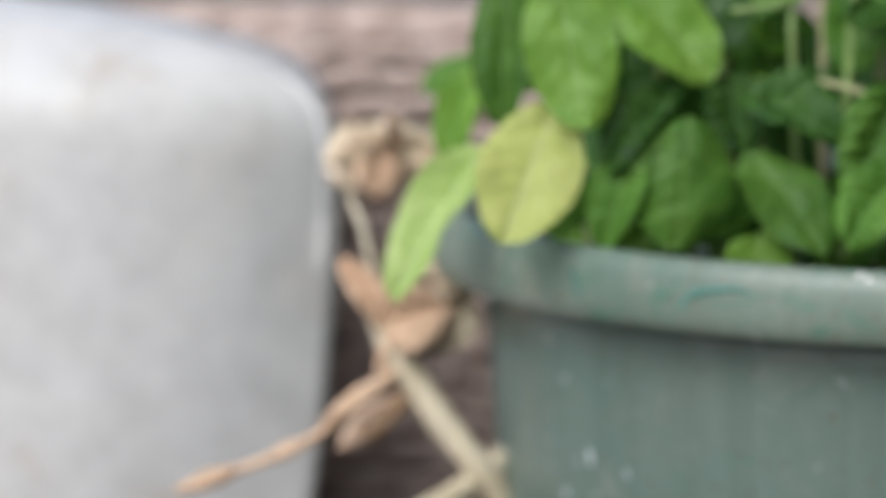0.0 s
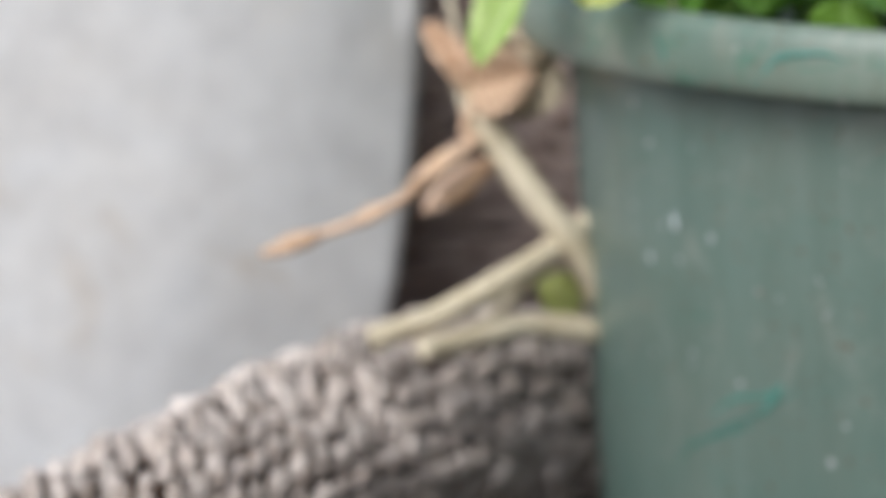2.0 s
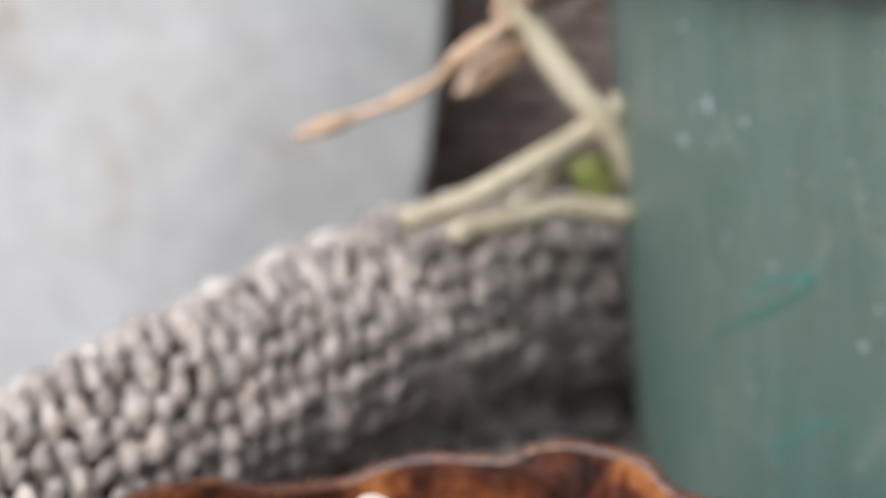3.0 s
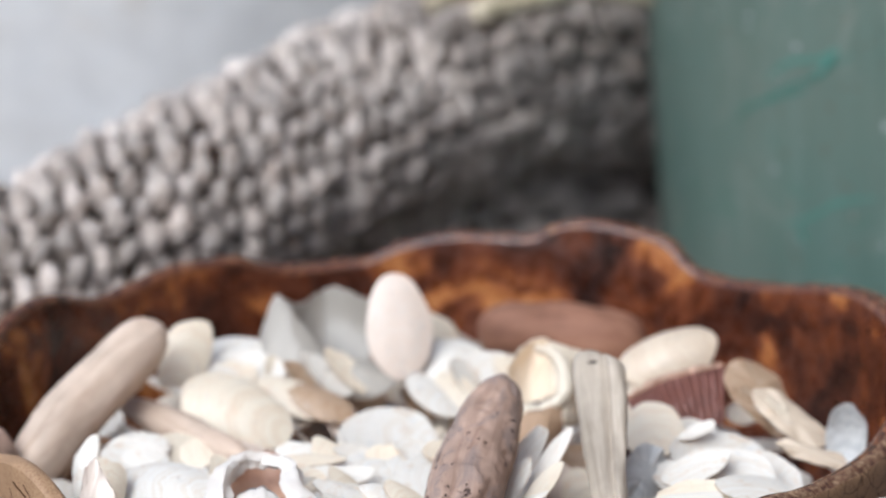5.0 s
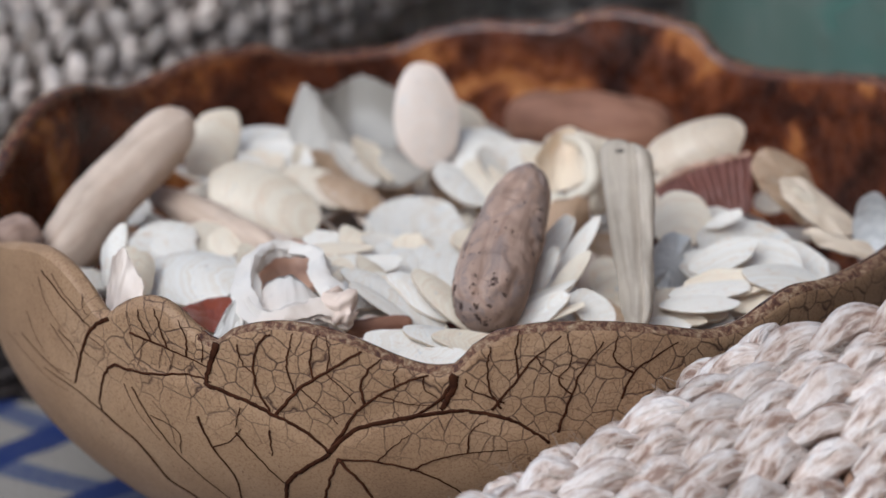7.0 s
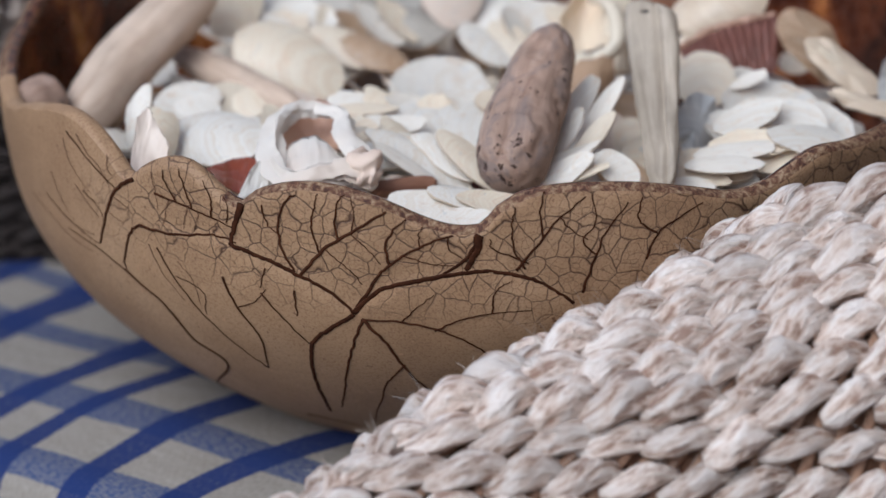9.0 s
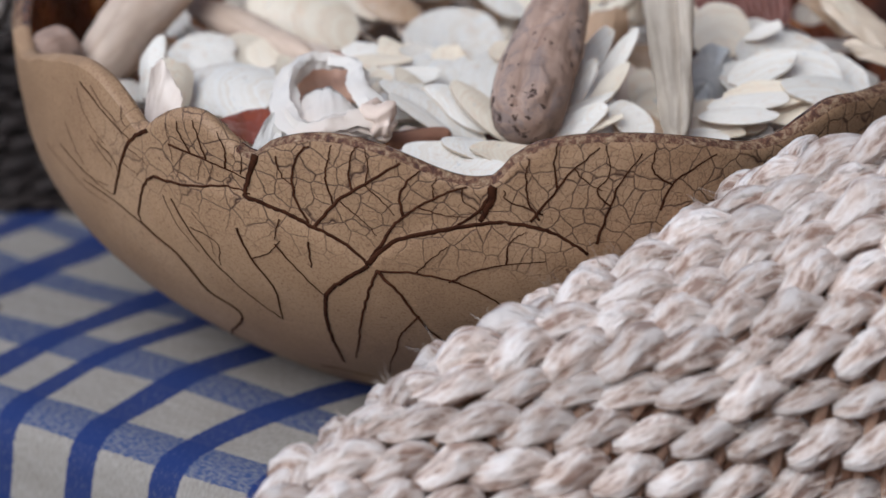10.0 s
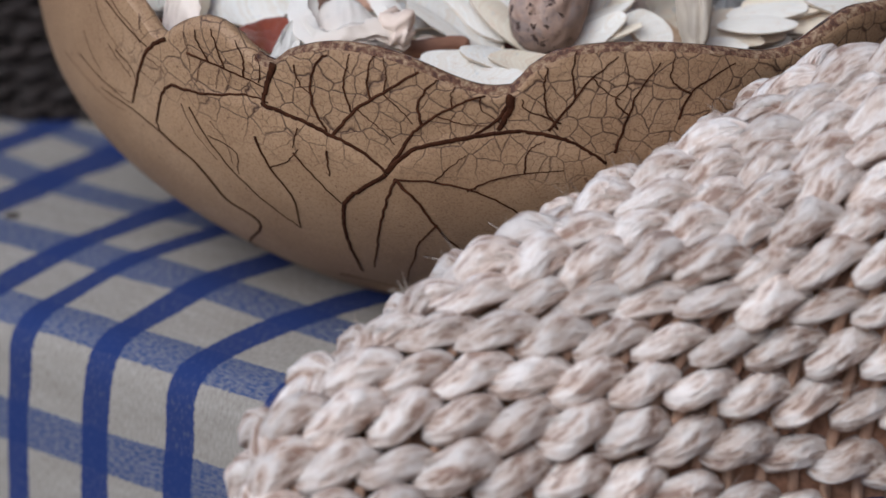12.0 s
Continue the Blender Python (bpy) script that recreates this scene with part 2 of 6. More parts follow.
STRAW = plain("straw_stem", ((0.3, (0.44, 0.36, 0.22)), (0.7, (0.68, 0.60, 0.44))), 40, 0.75)
GROUND = plain("packed_earth", ((0.3, (0.12, 0.10, 0.08)), (0.7, (0.24, 0.20, 0.16))), 3, 0.95, fine=60, bump=0.6, depth=0.01)
TIMBER = plain("table_timber", ((0.3, (0.18, 0.12, 0.08)), (0.7, (0.30, 0.21, 0.14))), 4, 0.7, (1, 12, 12))


# ---- builders ----
def mesh_of(name, bm, mat, smooth=True, crease=0):
    me = bpy.data.meshes.new(name)
    bm.normal_update()
    bm.to_mesh(me)
    bm.free()
    me.materials.append(mat)
    if smooth:
        me.polygons.foreach_set("use_smooth", [True] * len(me.polygons))
    if crease:
        me.set_sharp_from_angle(angle=radians(crease))
    return me


def part(name, bm, mat, parent, label="", smooth=True):
    ob = new(name, mesh_of(name, bm, mat, smooth))
    ob.parent = parent
    return tagged(ob, label)


def shared(name, me, parent, m):
    ob = new(name, me)
    ob.parent = parent
    ob.matrix_basis = m
    return ob


def thing(name, label, category, at=(0, 0, 0), group="", kind=""):
    ob = new(name)
    ob.empty_display_size = 0.02
    ob.location = at
    return tagged(ob, label, category, group, kind)


def grid_bm(rows, closed=False):
    """A sheet through rows of points; closed: each row is a ring."""
    bm = bmesh.new()
    vs = [[bm.verts.new(p) for p in r] for r in rows]
    n = len(rows[0])
    for a, b in zip(vs, vs[1:]):
        for i in range(n if closed else n - 1):
            j = (i + 1) % n
            bm.faces.new((a[i], a[j], b[j], b[i]))
    return bm


def lathe_bm(profile, seg=96):
    """Rings from (radius, height) pairs."""
    return grid_bm([[(r * math.cos(2 * math.pi * i / seg), r * math.sin(2 * math.pi * i / seg), z) for i in range(seg)] for r, z in profile], True)


def smooth_path(points, n):
    """Catmull-Rom through the points."""
    p = [Vector(q) for q in points]
    p = [2 * p[0] - p[1], *p, 2 * p[-1] - p[-2]]
    out = []
    spans = len(p) - 3
    for k in range(n + 1):
        s = min(k / n * spans, spans - 1e-6)
        i, t = int(s), s - int(s)
        a, b, c, d = p[i:i + 4]
        out.append(0.5 * ((2 * b) + (c - a) * t + (2 * a - 5 * b + 4 * c - d) * t * t + (3 * b - a - 3 * c + d) * t ** 3))
    return out


def tube_rows(path, radius, seg=10, flat=1.0, up=Vector((0, 0, 1)), lumps=0.0, seed=0):
    """Rings of a tube along a path; radius: a function of 0..1."""
    rows, n = [], len(path) - 1
    for k, p in enumerate(path):
        t = (path[min(k + 1, n)] - path[max(k - 1, 0)]).normalized()
        side = t.cross(up)
        side = side.normalized() if side.length > 1e-5 else t.orthogonal().normalized()
        top = side.cross(t).normalized()
        r = radius(k / n)
        ring = []
        for i in range(seg):
            a = 2 * math.pi * i / seg
            w = 1.0
            if lumps:
                w += lumps * noise.noise(Vector((math.cos(a) * 1.5 + seed, math.sin(a) * 1.5, k / n * 5 + seed)))
            ring.append(p + (side * math.cos(a) + top * math.sin(a) * flat) * r * w)
        rows.append(ring)
    return rows


def tube_bm(path, radius, **kw):
    rows = tube_rows(path, radius, **kw)
    bm = grid_bm(rows, True)
    bm.verts.ensure_lookup_table()
    n = len(rows[0])
    for ring in (list(bm.verts)[:n], list(bm.verts)[-n:]):
        try:
            bm.faces.new(ring)
        except ValueError:
            pass
    bmesh.ops.recalc_face_normals(bm, faces=bm.faces)
    return bm


def stitch_bm(seed, turns=0.7, strands=4):
    """One plump twisted stitch of cord, 1 long, lying along x."""
    rng = random.Random(seed)
    ph = rng.random() * 6.3
    rows = []
    for k in range(13):
        t = k / 12
        r = 0.31 * max(0.05, math.sin(math.pi * (0.04 + 0.92 * t))) ** 0.8
        ring = []
        for i in range(20):
            a = 2 * math.pi * i / 20
            g = 1 + 0.10 * math.cos(strands * a + ph + turns * 6.28 * t) + 0.055 * math.cos(9 * a + 4 * t + seed)
            g *= 1 + 0.14 * noise.noise(Vector((t * 3 + seed * 1.7, math.cos(a), math.sin(a))))
            ring.append(((t - 0.5) * 1.0, r * g * math.cos(a) + 0.03 * math.sin(t * 3.1 + seed), r * g * math.sin(a)))
        rows.append(ring)
    bm = grid_bm(rows, True)
    bm.verts.ensure_lookup_table()
    bm.faces.new(list(bm.verts)[:20])
    bm.faces.new(list(bm.verts)[-20:])
    bmesh.ops.recalc_face_normals(bm, faces=bm.faces)
    return bm


def rope_bm(seed, N=20, M=32):
    """The seen half turn of one strand of a two-strand twisted cord, 1 long, lying along x, with its fibres laid out by the UV map."""
    rng = random.Random(seed)
    ph0 = rng.random() * 6.3
    bm = bmesh.new()
    uv = bm.loops.layers.uv.new("UVMap")
    rings = []
    for k in range(N + 1):
        t = k / N
        a = radians(rng.uniform(212, 236)) * (t - 0.5) if k == 0 else radians(224) * (t - 0.5)
        c = Vector((t - 0.5, 0.17 * math.sin(a), 0.20 * math.cos(a) - 0.06))
        r = 0.335 * max(0.10, math.sin(math.pi * (0.05 + 0.90 * t))) ** 0.50
        ring = []
        for i in range(M):
            b = 2 * math.pi * i / M
            g = 1 + 0.03 * math.cos(5 * b + ph0 + 2.2 * t) + 0.035 * math.cos(9 * b + 1.7 * ph0 - 2.5 * t) + 0.22 * noise.noise(Vector((t * 2.5 + seed * 1.7, math.cos(b) * 1.4, math.sin(b) * 1.4))) + 0.13 * noise.noise(Vector((t * 3.5 + seed, math.cos(b) * 4.5, math.sin(b) * 4.5)))
            ring.append(bm.verts.new(c + Vector((0, math.cos(b) * 1.05, math.sin(b) * 0.95)) * r * g))
        rings.append(ring)
    for k in range(N):
        for i in range(M):
            j = (i + 1) % M
            f = bm.faces.new((rings[k][i], rings[k][j], rings[k + 1][j], rings[k + 1][i]))
            for lp, (u, v) in zip(f.loops, ((k, i), (k, i + 1), (k + 1, i + 1), (k + 1, i))):
                lp[uv].uv = (u / N, v / M + 0.10 * u / N)
    bm.faces.new(rings[0])
    bm.faces.new(rings[-1])
    bmesh.ops.recalc_face_normals(bm, faces=bm.faces)
    return bm


def small_rope_bm(seed):
    """A short woolly stitch, roughened all over."""
    bm = rope_bm(seed, 10, 16)
    for v in bm.verts:
        v.co += Vector((noise.noise(v.co * 5 + Vector((seed, 0, 0))), noise.noise(v.co * 5 + Vector((0, seed, 9))), noise.noise(v.co * 6 + Vector((4, 0, seed))))) * 0.18
    return bm


def walk_along(path, step, phase=0.5):
    """Points and directions at even steps along a polyline."""
    out, left = [], step * phase
    for a, b in zip(path, path[1:]):
        d = (b - a).length
        while left < d:
            out.append((a.lerp(b, left / d), (b - a).normalized()))
            left += step
        left -= d
    return out


def weave(parent, name, rows, mat, out, length, plump, tilt, seed, joined=False, wild=6, follow=0.0, form=stitch_bm, thin=None, vary=0.08, high=0.98, over=1.22, spaced=0.0, slip=0.0):
    """Stitches along each row of points; out(p): the way out of the surface there."""
    rng = random.Random(seed)
    kinds = [mesh_of(name, form(seed * 10 + i), mat) for i in range(8)]
    store, faces, top = [], [], 0
    shape = [(np.array([v.co for v in me.vertices]), [tuple(f.vertices) for f in me.polygons]) for me in kinds]
    for j, row in enumerate(rows):
        other = rows[j + 1] if j + 1 < len(rows) else rows[j - 1]
        gap = spaced or (row[len(row) // 2] - other[len(other) // 2]).length
        L = length * rng.uniform(0.97, 1.03)
        for p, t in walk_along(row, L * 0.84, (j * slip) % 1.0 if slip else 0.15 + 0.7 * rng.random()):
            nrm = out(p)
            side = nrm.cross(t).normalized()
            if wild > 15:
                p = p + side * gap * rng.uniform(-0.20, 0.20)
            nrm = t.cross(side).normalized()
            lean = max(0.0, math.degrees(math.asin(max(-1, min(1, t.z)))) - 8) if follow else 0.0
            a = radians(tilt - follow * lean + rng.uniform(-wild, wild))
            x = t * math.cos(a) + side * math.sin(a)
            y = nrm.cross(x)
            s = L * rng.uniform(over, over + 0.23)
            w = gap * plump * rng.uniform(1.0 - vary * 1.3, 1.0 + vary) * (thin(p) if thin else 1.0)
            m = Matrix.Translation(p + nrm * rng.uniform(-0.0001, 0.00014) * wild) @ Matrix(((x.x, y.x, nrm.x, 0), (x.y, y.y, nrm.y, 0), (x.z, y.z, nrm.z, 0), (0, 0, 0, 1))) @ Matrix.Diagonal((s, w, w * high, 1))
            k = rng.randrange(8)
            if joined:
                co, fs = shape[k]
                mm = np.array(m)
                store.append(co @ mm[:3, :3].T + mm[:3, 3])
                faces += [tuple(i + top for i in f) for f in fs]
                top += len(co)
            else:
                shared(name, kinds[k], parent, m)
    if joined:
        me = bpy.data.meshes.new(name)
        me.from_pydata(np.concatenate(store).tolist(), [], faces)
        me.polygons.foreach_set("use_smooth", [True] * len(me.polygons))
        me.materials.append(mat)
        ob = new(name, me)
        ob.parent = parent
        tagged(ob, kind="stuff")


# ---- table, cloth and ground ----
ground = tagged(new("ground", mesh_of("ground", grid_bm([[(x, y, -0.76 + 0.004 * noise.noise(Vector((x, y, 0)) * 2)) for x in (-400, -40, -6, -3, -1.5, 0, 1.5, 3, 6, 40, 400)] for y in (-400, -40, -6, -3, -1, 0, 1, 2, 4, 8, 40, 400)]), GROUND)), "bare packed earth under and round the table", "ground", kind="structure")

# Unseen wall, added to keep sky light off the right side
bm = bmesh.new()
bmesh.ops.create_cube(bm, size=1)
bmesh.ops.scale(bm, vec=(0.2, 6.0, 3.6), verts=bm.verts)
wall_east = new("wall_east", mesh_of("wall_east", bm, TIMBER, smooth=False))
wall_east.location = (1.29, 0.8, 1.04)
tagged(wall_east, "plain brown wall added out of view to cut the light from the right", "wall", kind="structure")

TABLE = pose(-0.1314, 1.0816, 0, 0, 0, -36.4)  # x along the front edge, y to the back


def box_bm(x0, x1, y0, y1, z0, z1, bevel=0.004):
    bm = bmesh.new()
    bmesh.ops.create_cube(bm, size=1)
    bmesh.ops.scale(bm, vec=(x1 - x0, y1 - y0, z1 - z0), verts=bm.verts)
    bmesh.ops.translate(bm, vec=((x0 + x1) / 2, (y0 + y1) / 2, (z0 + z1) / 2), verts=bm.verts)
    if bevel:
        bmesh.ops.bevel(bm, geom=bm.edges, offset=bevel, segments=2, affect="EDGES")
    return bm


table = thing("table", "wooden table under a checked cloth", "table")
table.matrix_world = TABLE
part("tabletop", box_bm(-0.75, 0.85, 0.012, 1.05, -0.035, -0.004), TIMBER, table)
for lx in (-0.68, 0.78):
    for ly in (0.08, 0.98):
        part("leg", box_bm(lx - 0.03, lx + 0.03, ly - 0.03, ly + 0.03, -0.755, -0.036), TIMBER, table)


STRIPES = ((-0.091, 0.0, -0.0960), (-0.057, -0.06, -0.0640), (-0.0165, 0.06, -0.0320), (0.0010, 0.12, 0.0), (0.0310, 0.08, 0.0320), (0.0605, 0.24, 0.0640), (0.0925, 0.24, 0.0960))
WEFTS = ((-0.32, -0.33), (-0.033, -0.033), (0.001, 0.0), (0.0345, 0.033), (0.076, 0.066), (0.109, 0.099), (1.2, 1.19))


def cloth_bm():
    """Lies on the table, rounds the front edge and hangs; the weave is drawn together and slack in places, so its UV runs unevenly."""
    bm = bmesh.new()
    uv = bm.loops.layers.uv.new("UVMap")
    vs, R = [], 0.013
    steps = [s * 0.004 for s in range(-78, 60)] + [0.24 + s * 0.03 for s in range(28)]
    us = [-0.55 + i * 0.02 for i in range(20)] + [-0.16 + i * 0.003 for i in range(110)] + [0.17 + i * 0.02 for i in range(25)]
    for s in steps:
        row = []
        for u in us:
            arc = R * math.pi / 2
            if s >= 0:
                y, z = R + s, 0.0
                z += 0.0030 * (1 + noise.noise(Vector((u * 11, s * 13, 3)))) * min(1, s / 0.03)
            elif s > -arc:
                a = -s / R
                y, z = R - R * math.sin(a), R * math.cos(a) - R
            else:
                d = -s - arc
                wave = 0.006 * noise.noise(Vector((u * 9, d * 2, 7))) * min(1, d / 0.1)
                y, z = -0.012 * min(1, d / 0.2) + wave, -R - d
            y -= 0.006
            bend = 0.0016 * noise.noise(Vector((u * 17, s * 26, 11))) + 0.0009 * noise.noise(Vector((u * 40, s * 60, 4)))
            up = max(0.0, min(s + 0.010, 0.09))
            pu = float(np.interp(u, [-0.6] + [a + k * up for a, k, _ in STRIPES] + [0.8], [-0.61] + [p for _, _, p in STRIPES] + [0.80])) if -0.6 < u < 0.8 else u
            pv = float(np.interp(s + 0.006, [a for a, _ in WEFTS], [p for _, p in WEFTS]))
            row.append((bm.verts.new((u, y, z)), (pu + bend, pv + 0.8 * bend)))
        vs.append(row)
    for a, b in zip(vs, vs[1:]):
        for i in range(len(us) - 1):
            q = (a[i], a[i + 1], b[i + 1], b[i])
            f = bm.faces.new([v for v, _ in q])
            for lp, (_, c) in zip(f.loops, q):
                lp[uv].uv = c
    return bm


cloth = new("tablecloth", mesh_of("tablecloth", cloth_bm(), LINEN))
cloth.matrix_world = TABLE
tagged(cloth, "cream linen tablecloth with blue checks hanging over the table edge", "tablecloth")

# ---- stoneware bowl ----
BOWL = Vector((0.001, 1.1475, 0.001))
RIM = [  # degrees, height in mm
    (0, 110), (10, 112), (20, 114), (27, 112), (35, 108), (44, 105.5), (49.5, 107), (54, 113.8), (59.3, 115.6), (65, 116.4), (70, 114.7),
    (74, 110.3), (78, 109.7), (85.4, 109.6), (92.2, 106.2), (97, 101.9), (101.5, 101), (108, 100.6), (112.5, 102.5), (115, 105), (120.7, 105.4),
    (127.7, 104.6), (133.3, 101.6), (139.3, 101.1), (148, 106.3), (156, 105.7), (162.7, 102), (170, 97), (180, 95), (189, 92.5)]
RIM2 = [(195.3, 90.5), (207.8, 98.1), (215.4, 101.5), (220.2, 99.7), (223.9, 95), (226.8, 89.7), (229.2, 92.7), (232.8, 97.1), (236.1, 97.5), (238.5, 94.6), (240.8, 90.9),
        (243, 89.1), (244.5, 91.9), (246.6, 94.4), (250.1, 96.5), (254.2, 96.8), (259.4, 94.3), (264.8, 89.2), (267.7, 87.2), (270.1, 87), (271.5, 87.9), (272.5, 91.2),
        (273.4, 93), (275.9, 96.3), (281.1, 97.8), (288.3, 96.7), (295.3, 93.6), (300.6, 90.5), (303.7, 90), (307, 91.3), (310.5, 94.3), (314, 96.4), (319.5, 95.4),
        (327, 96), (335, 98), (342, 103), (350, 110)]
RIM = [(a, h / 1000) for a, h in RIM + RIM2]


def rim_height(deg):
    deg %= 360
    pts = RIM + [(RIM[0][0] + 360, RIM[0][1])]
    for k in range(len(RIM)):
        (a, h), (b, g) = pts[k], pts[k + 1]
        if a <= deg <= b:
            p, q = pts[k - 1] if k else (RIM[-1][0] - 360, RIM[-1][1]), pts[k + 2] if k + 2 < len(pts) else (RIM[1][0] + 360, RIM[1][1])
            t = (deg - a) / (b - a)
            m0, m1 = (g - p[1]) / (b - p[0]) * (b - a), (q[1] - h) / (q[0] - a) * (b - a)
            return (2 * t ** 3 - 3 * t * t + 1) * h + (t ** 3 - 2 * t * t + t) * m0 + (3 * t * t - 2 * t ** 3) * g + (t ** 3 - t * t) * m1
    return 0.1


def bowl_radius(z):
    z = min(max(z, 0), 0.112)
    return 575.26 * z ** 4 - 70.18 * z ** 3 - 9.794 * z * z + 1.772 * z + 0.0669 - 0.0016 * min(1.0, max(0.0, (0.092 - z) / 0.02))


LEAF_EDGE = ((228, 80), (241, 79), (250, 71.7), (256, 62.2), (263, 72.5), (270.7, 75.5), (278, 70.5), (285, 60), (300, 52), (330, 60))


def relief(deg, z):
    """The lower leaves overlap the upper ones."""
    if not 228 < deg < 330:
        return 0.0
    e = float(np.interp(deg, [a for a, _ in LEAF_EDGE], [h for _, h in LEAF_EDGE])) / 1000
    e *= 1 - 0.028 * min(1.0, max(0.0, (257 - deg) / 30))
    t = min(1.0, max(0.0, (z - e + 0.0006) / 0.0016))
    fade = min(1.0, (deg - 228) / 6, (330 - deg) / 20)
    return -0.0010 * t * fade * max(0.0, 1 - (z - e) / 0.02)


def bowl_point(deg, z, out=0.0):
    r, a = bowl_radius(z) + out + relief(deg, z), radians(deg)
    x = r * math.cos(a)
    return Vector((x + 4.2 * max(0.0, x - 0.080) ** 2, r * math.sin(a), z))  # thrown a little out of round


bowl = thing("bowl", "tan stoneware bowl with leaf-vein relief and scalloped brown-glazed rim", "bowl", BOWL)
NB = 360
angles = [i * 360 / NB for i in range(NB)]
outer = [[(0.045 * math.cos(radians(a)), 0.045 * math.sin(radians(a)), 0.0) for a in angles]]
for k in range(71):
    outer.append([bowl_point(a, (k / 70) ** 1.15 * (rim_height(a) - 0.0020)) for a in angles])
WALL = 0.0058


def lip(a, ph):
    return bowl_point(a, rim_height(a) - 0.0020, -WALL / 2 + WALL / 2 * math.cos(ph)) + Vector((0, 0, 0.0026 * math.sin(ph)))


def crumble(a, d):
    return 0.0007 * noise.noise(Vector((a * 0.31, d * 0.02, 5))) + 0.0004 * noise.noise(Vector((a * 0.77, d * 0.05, 9)))


def edge(a, d):
    p = lip(a, radians(d))
    k = crumble(a, d) * min(1, max(0, (d - 10) / 15))
    return p + Vector((math.cos(radians(a)), math.sin(radians(a)), 0.6)) * k


outer.append([edge(a, 22) for a in angles])
part("body", grid_bm(outer, True), CLAY, bowl, "unglazed tan clay with dark leaf veins")
bare = angles[188:242]
glazed = angles[241:] + angles[:189]
RINGS = (104, 118, 135, 155, 180)
part("rim_edge", grid_bm([[edge(a, d) for a in glazed] for d in (22, 36, 50, 64, 78, 90)]), CRUMB, bowl, "crumbled bare clay edge speckled brown")
part("rim", grid_bm([[edge(a, 90) for a in glazed]] + [[lip(a, radians(d)) for a in glazed] for d in RINGS]), RIMGLAZE, bowl, "rounded rim with worn brown glaze")
part("bare_rim", grid_bm([[edge(a, d) for a in bare] for d in (22, 36, 50, 64, 78, 90)] + [[lip(a, radians(d)) for a in bare] for d in RINGS[:3]]), CLAY, bowl, "pale unglazed stretch of rim")
part("rim", grid_bm([[lip(a, radians(d)) for a in bare] for d in RINGS[2:]]), RIMGLAZE, bowl, "rounded rim with worn brown glaze")
inner = []
for k in range(31):
    f = 1 - k / 30
    inner.append([bowl_point(a, 0.012 + f * (rim_height(a) - 0.0136), -WALL - 0.004 * (1 - f)) for a in angles])
inner.append([(0.03 * math.cos(radians(a)), 0.03 * math.sin(radians(a)), 0.0085) for a in angles])
part("lining", grid_bm(inner, True), GLAZE, bowl, "glossy mottled brown glaze")


SAG = -0.028  # the leaves hang lower towards one side


def vein(mm, *pts):
    """A pressed leaf vein, mm wide at its start, along (degrees, height in mm) on the outside of the bowl."""
    path = smooth_path([(a + 0.5, h / 1000 * (1 + SAG * min(1.0, max(0.0, (257 - a) / 30))), 0) for a, h in pts], 7 * (len(pts) - 1))
    wob = len(pts) * 3.7 + mm
    world_path = []
    for k, p in enumerate(path):
        j = 0.22 * noise.noise(Vector((k * 0.6, wob, pts[0][0])))
        world_path.append(bowl_point(p.x + j, p.y + 0.0004 * noise.noise(Vector((k * 0.7, pts[0][1], wob))), 0.00025))
    mid = world_path[len(world_path) // 2]
    return tube_bm(world_path, lambda t: mm / 1350 * (1 - 0.42 * t) * (0.95 + 0.2 * noise.noise(Vector((t * 4, wob, 0)))), seg=8, flat=0.32, up=Vector((mid.x, mid.y, mid.z - 0.12)))


def join(parts):
    bm = bmesh.new()
    for b in parts:
        me = bpy.data.meshes.new("tmp")
        b.to_mesh(me)
        b.free()
        bm.from_mesh(me)
        bpy.data.meshes.remove(me)
    return bm


part("leaf_edge_groove", join([
    vein(1.40, (243.2, 91.1), (242.0, 83.7), (241.2, 78.8)),
    vein(1.68, (270.6, 85.9), (270.0, 80.1), (269.0, 75.8)),
    vein(0.84, (270.5, 84.7), (268.8, 78.5), (265.7, 73.6)),
    vein(1.12, (241.2, 78.8), (246.2, 75.2), (249.8, 71.7), (253.2, 67.8), (256.0, 62.2)),
    vein(1.26, (256.0, 62.2), (259.3, 69.2), (263.2, 72.5), (267.6, 74.6), (270.7, 75.5), (275.1, 73.9), (278.3, 70.5), (281.4, 65.2)),
    vein(0.98, (256.0, 61.7), (252.5, 55.9), (250.4, 51.6), (249.5, 46.3), (248.5, 36.5), (247.5, 26.1), (246.4, 20.2)),
]), VEIN, bowl, "dark stained pressed leaf lines")
part("leaf_vein", join([
    vein(0.70, (257.0, 60.3), (259.9, 51.2), (262.2, 41.2), (264.9, 33.0)),
    vein(0.56, (257.0, 60.3), (261.6, 60.2), (265.5, 58.3), (268.8, 54.8), (272.2, 49.2)),
    vein(0.42, (265.5, 57.8), (268.2, 61.2), (272.0, 63.3), (276.6, 64.1)),
    vein(0.35, (272.0, 63.3), (272.3, 69.3), (273.8, 72.7)),
    vein(0.56, (257.0, 60.3), (255.5, 52.1), (254.0, 43.6), (252.0, 32.4), (249.6, 23.8)),
    vein(0.42, (261.4, 45.4), (258.8, 38.5), (256.7, 29.0), (253.3, 16.6)),
    vein(0.42, (239.3, 14.2), (244.3, 13.8), (249.0, 11.8)),
    vein(0.28, (261.6, 60.6), (263.7, 65.4), (265.3, 68.6)),
]), VEIN, bowl, "dark stained pressed leaf lines")
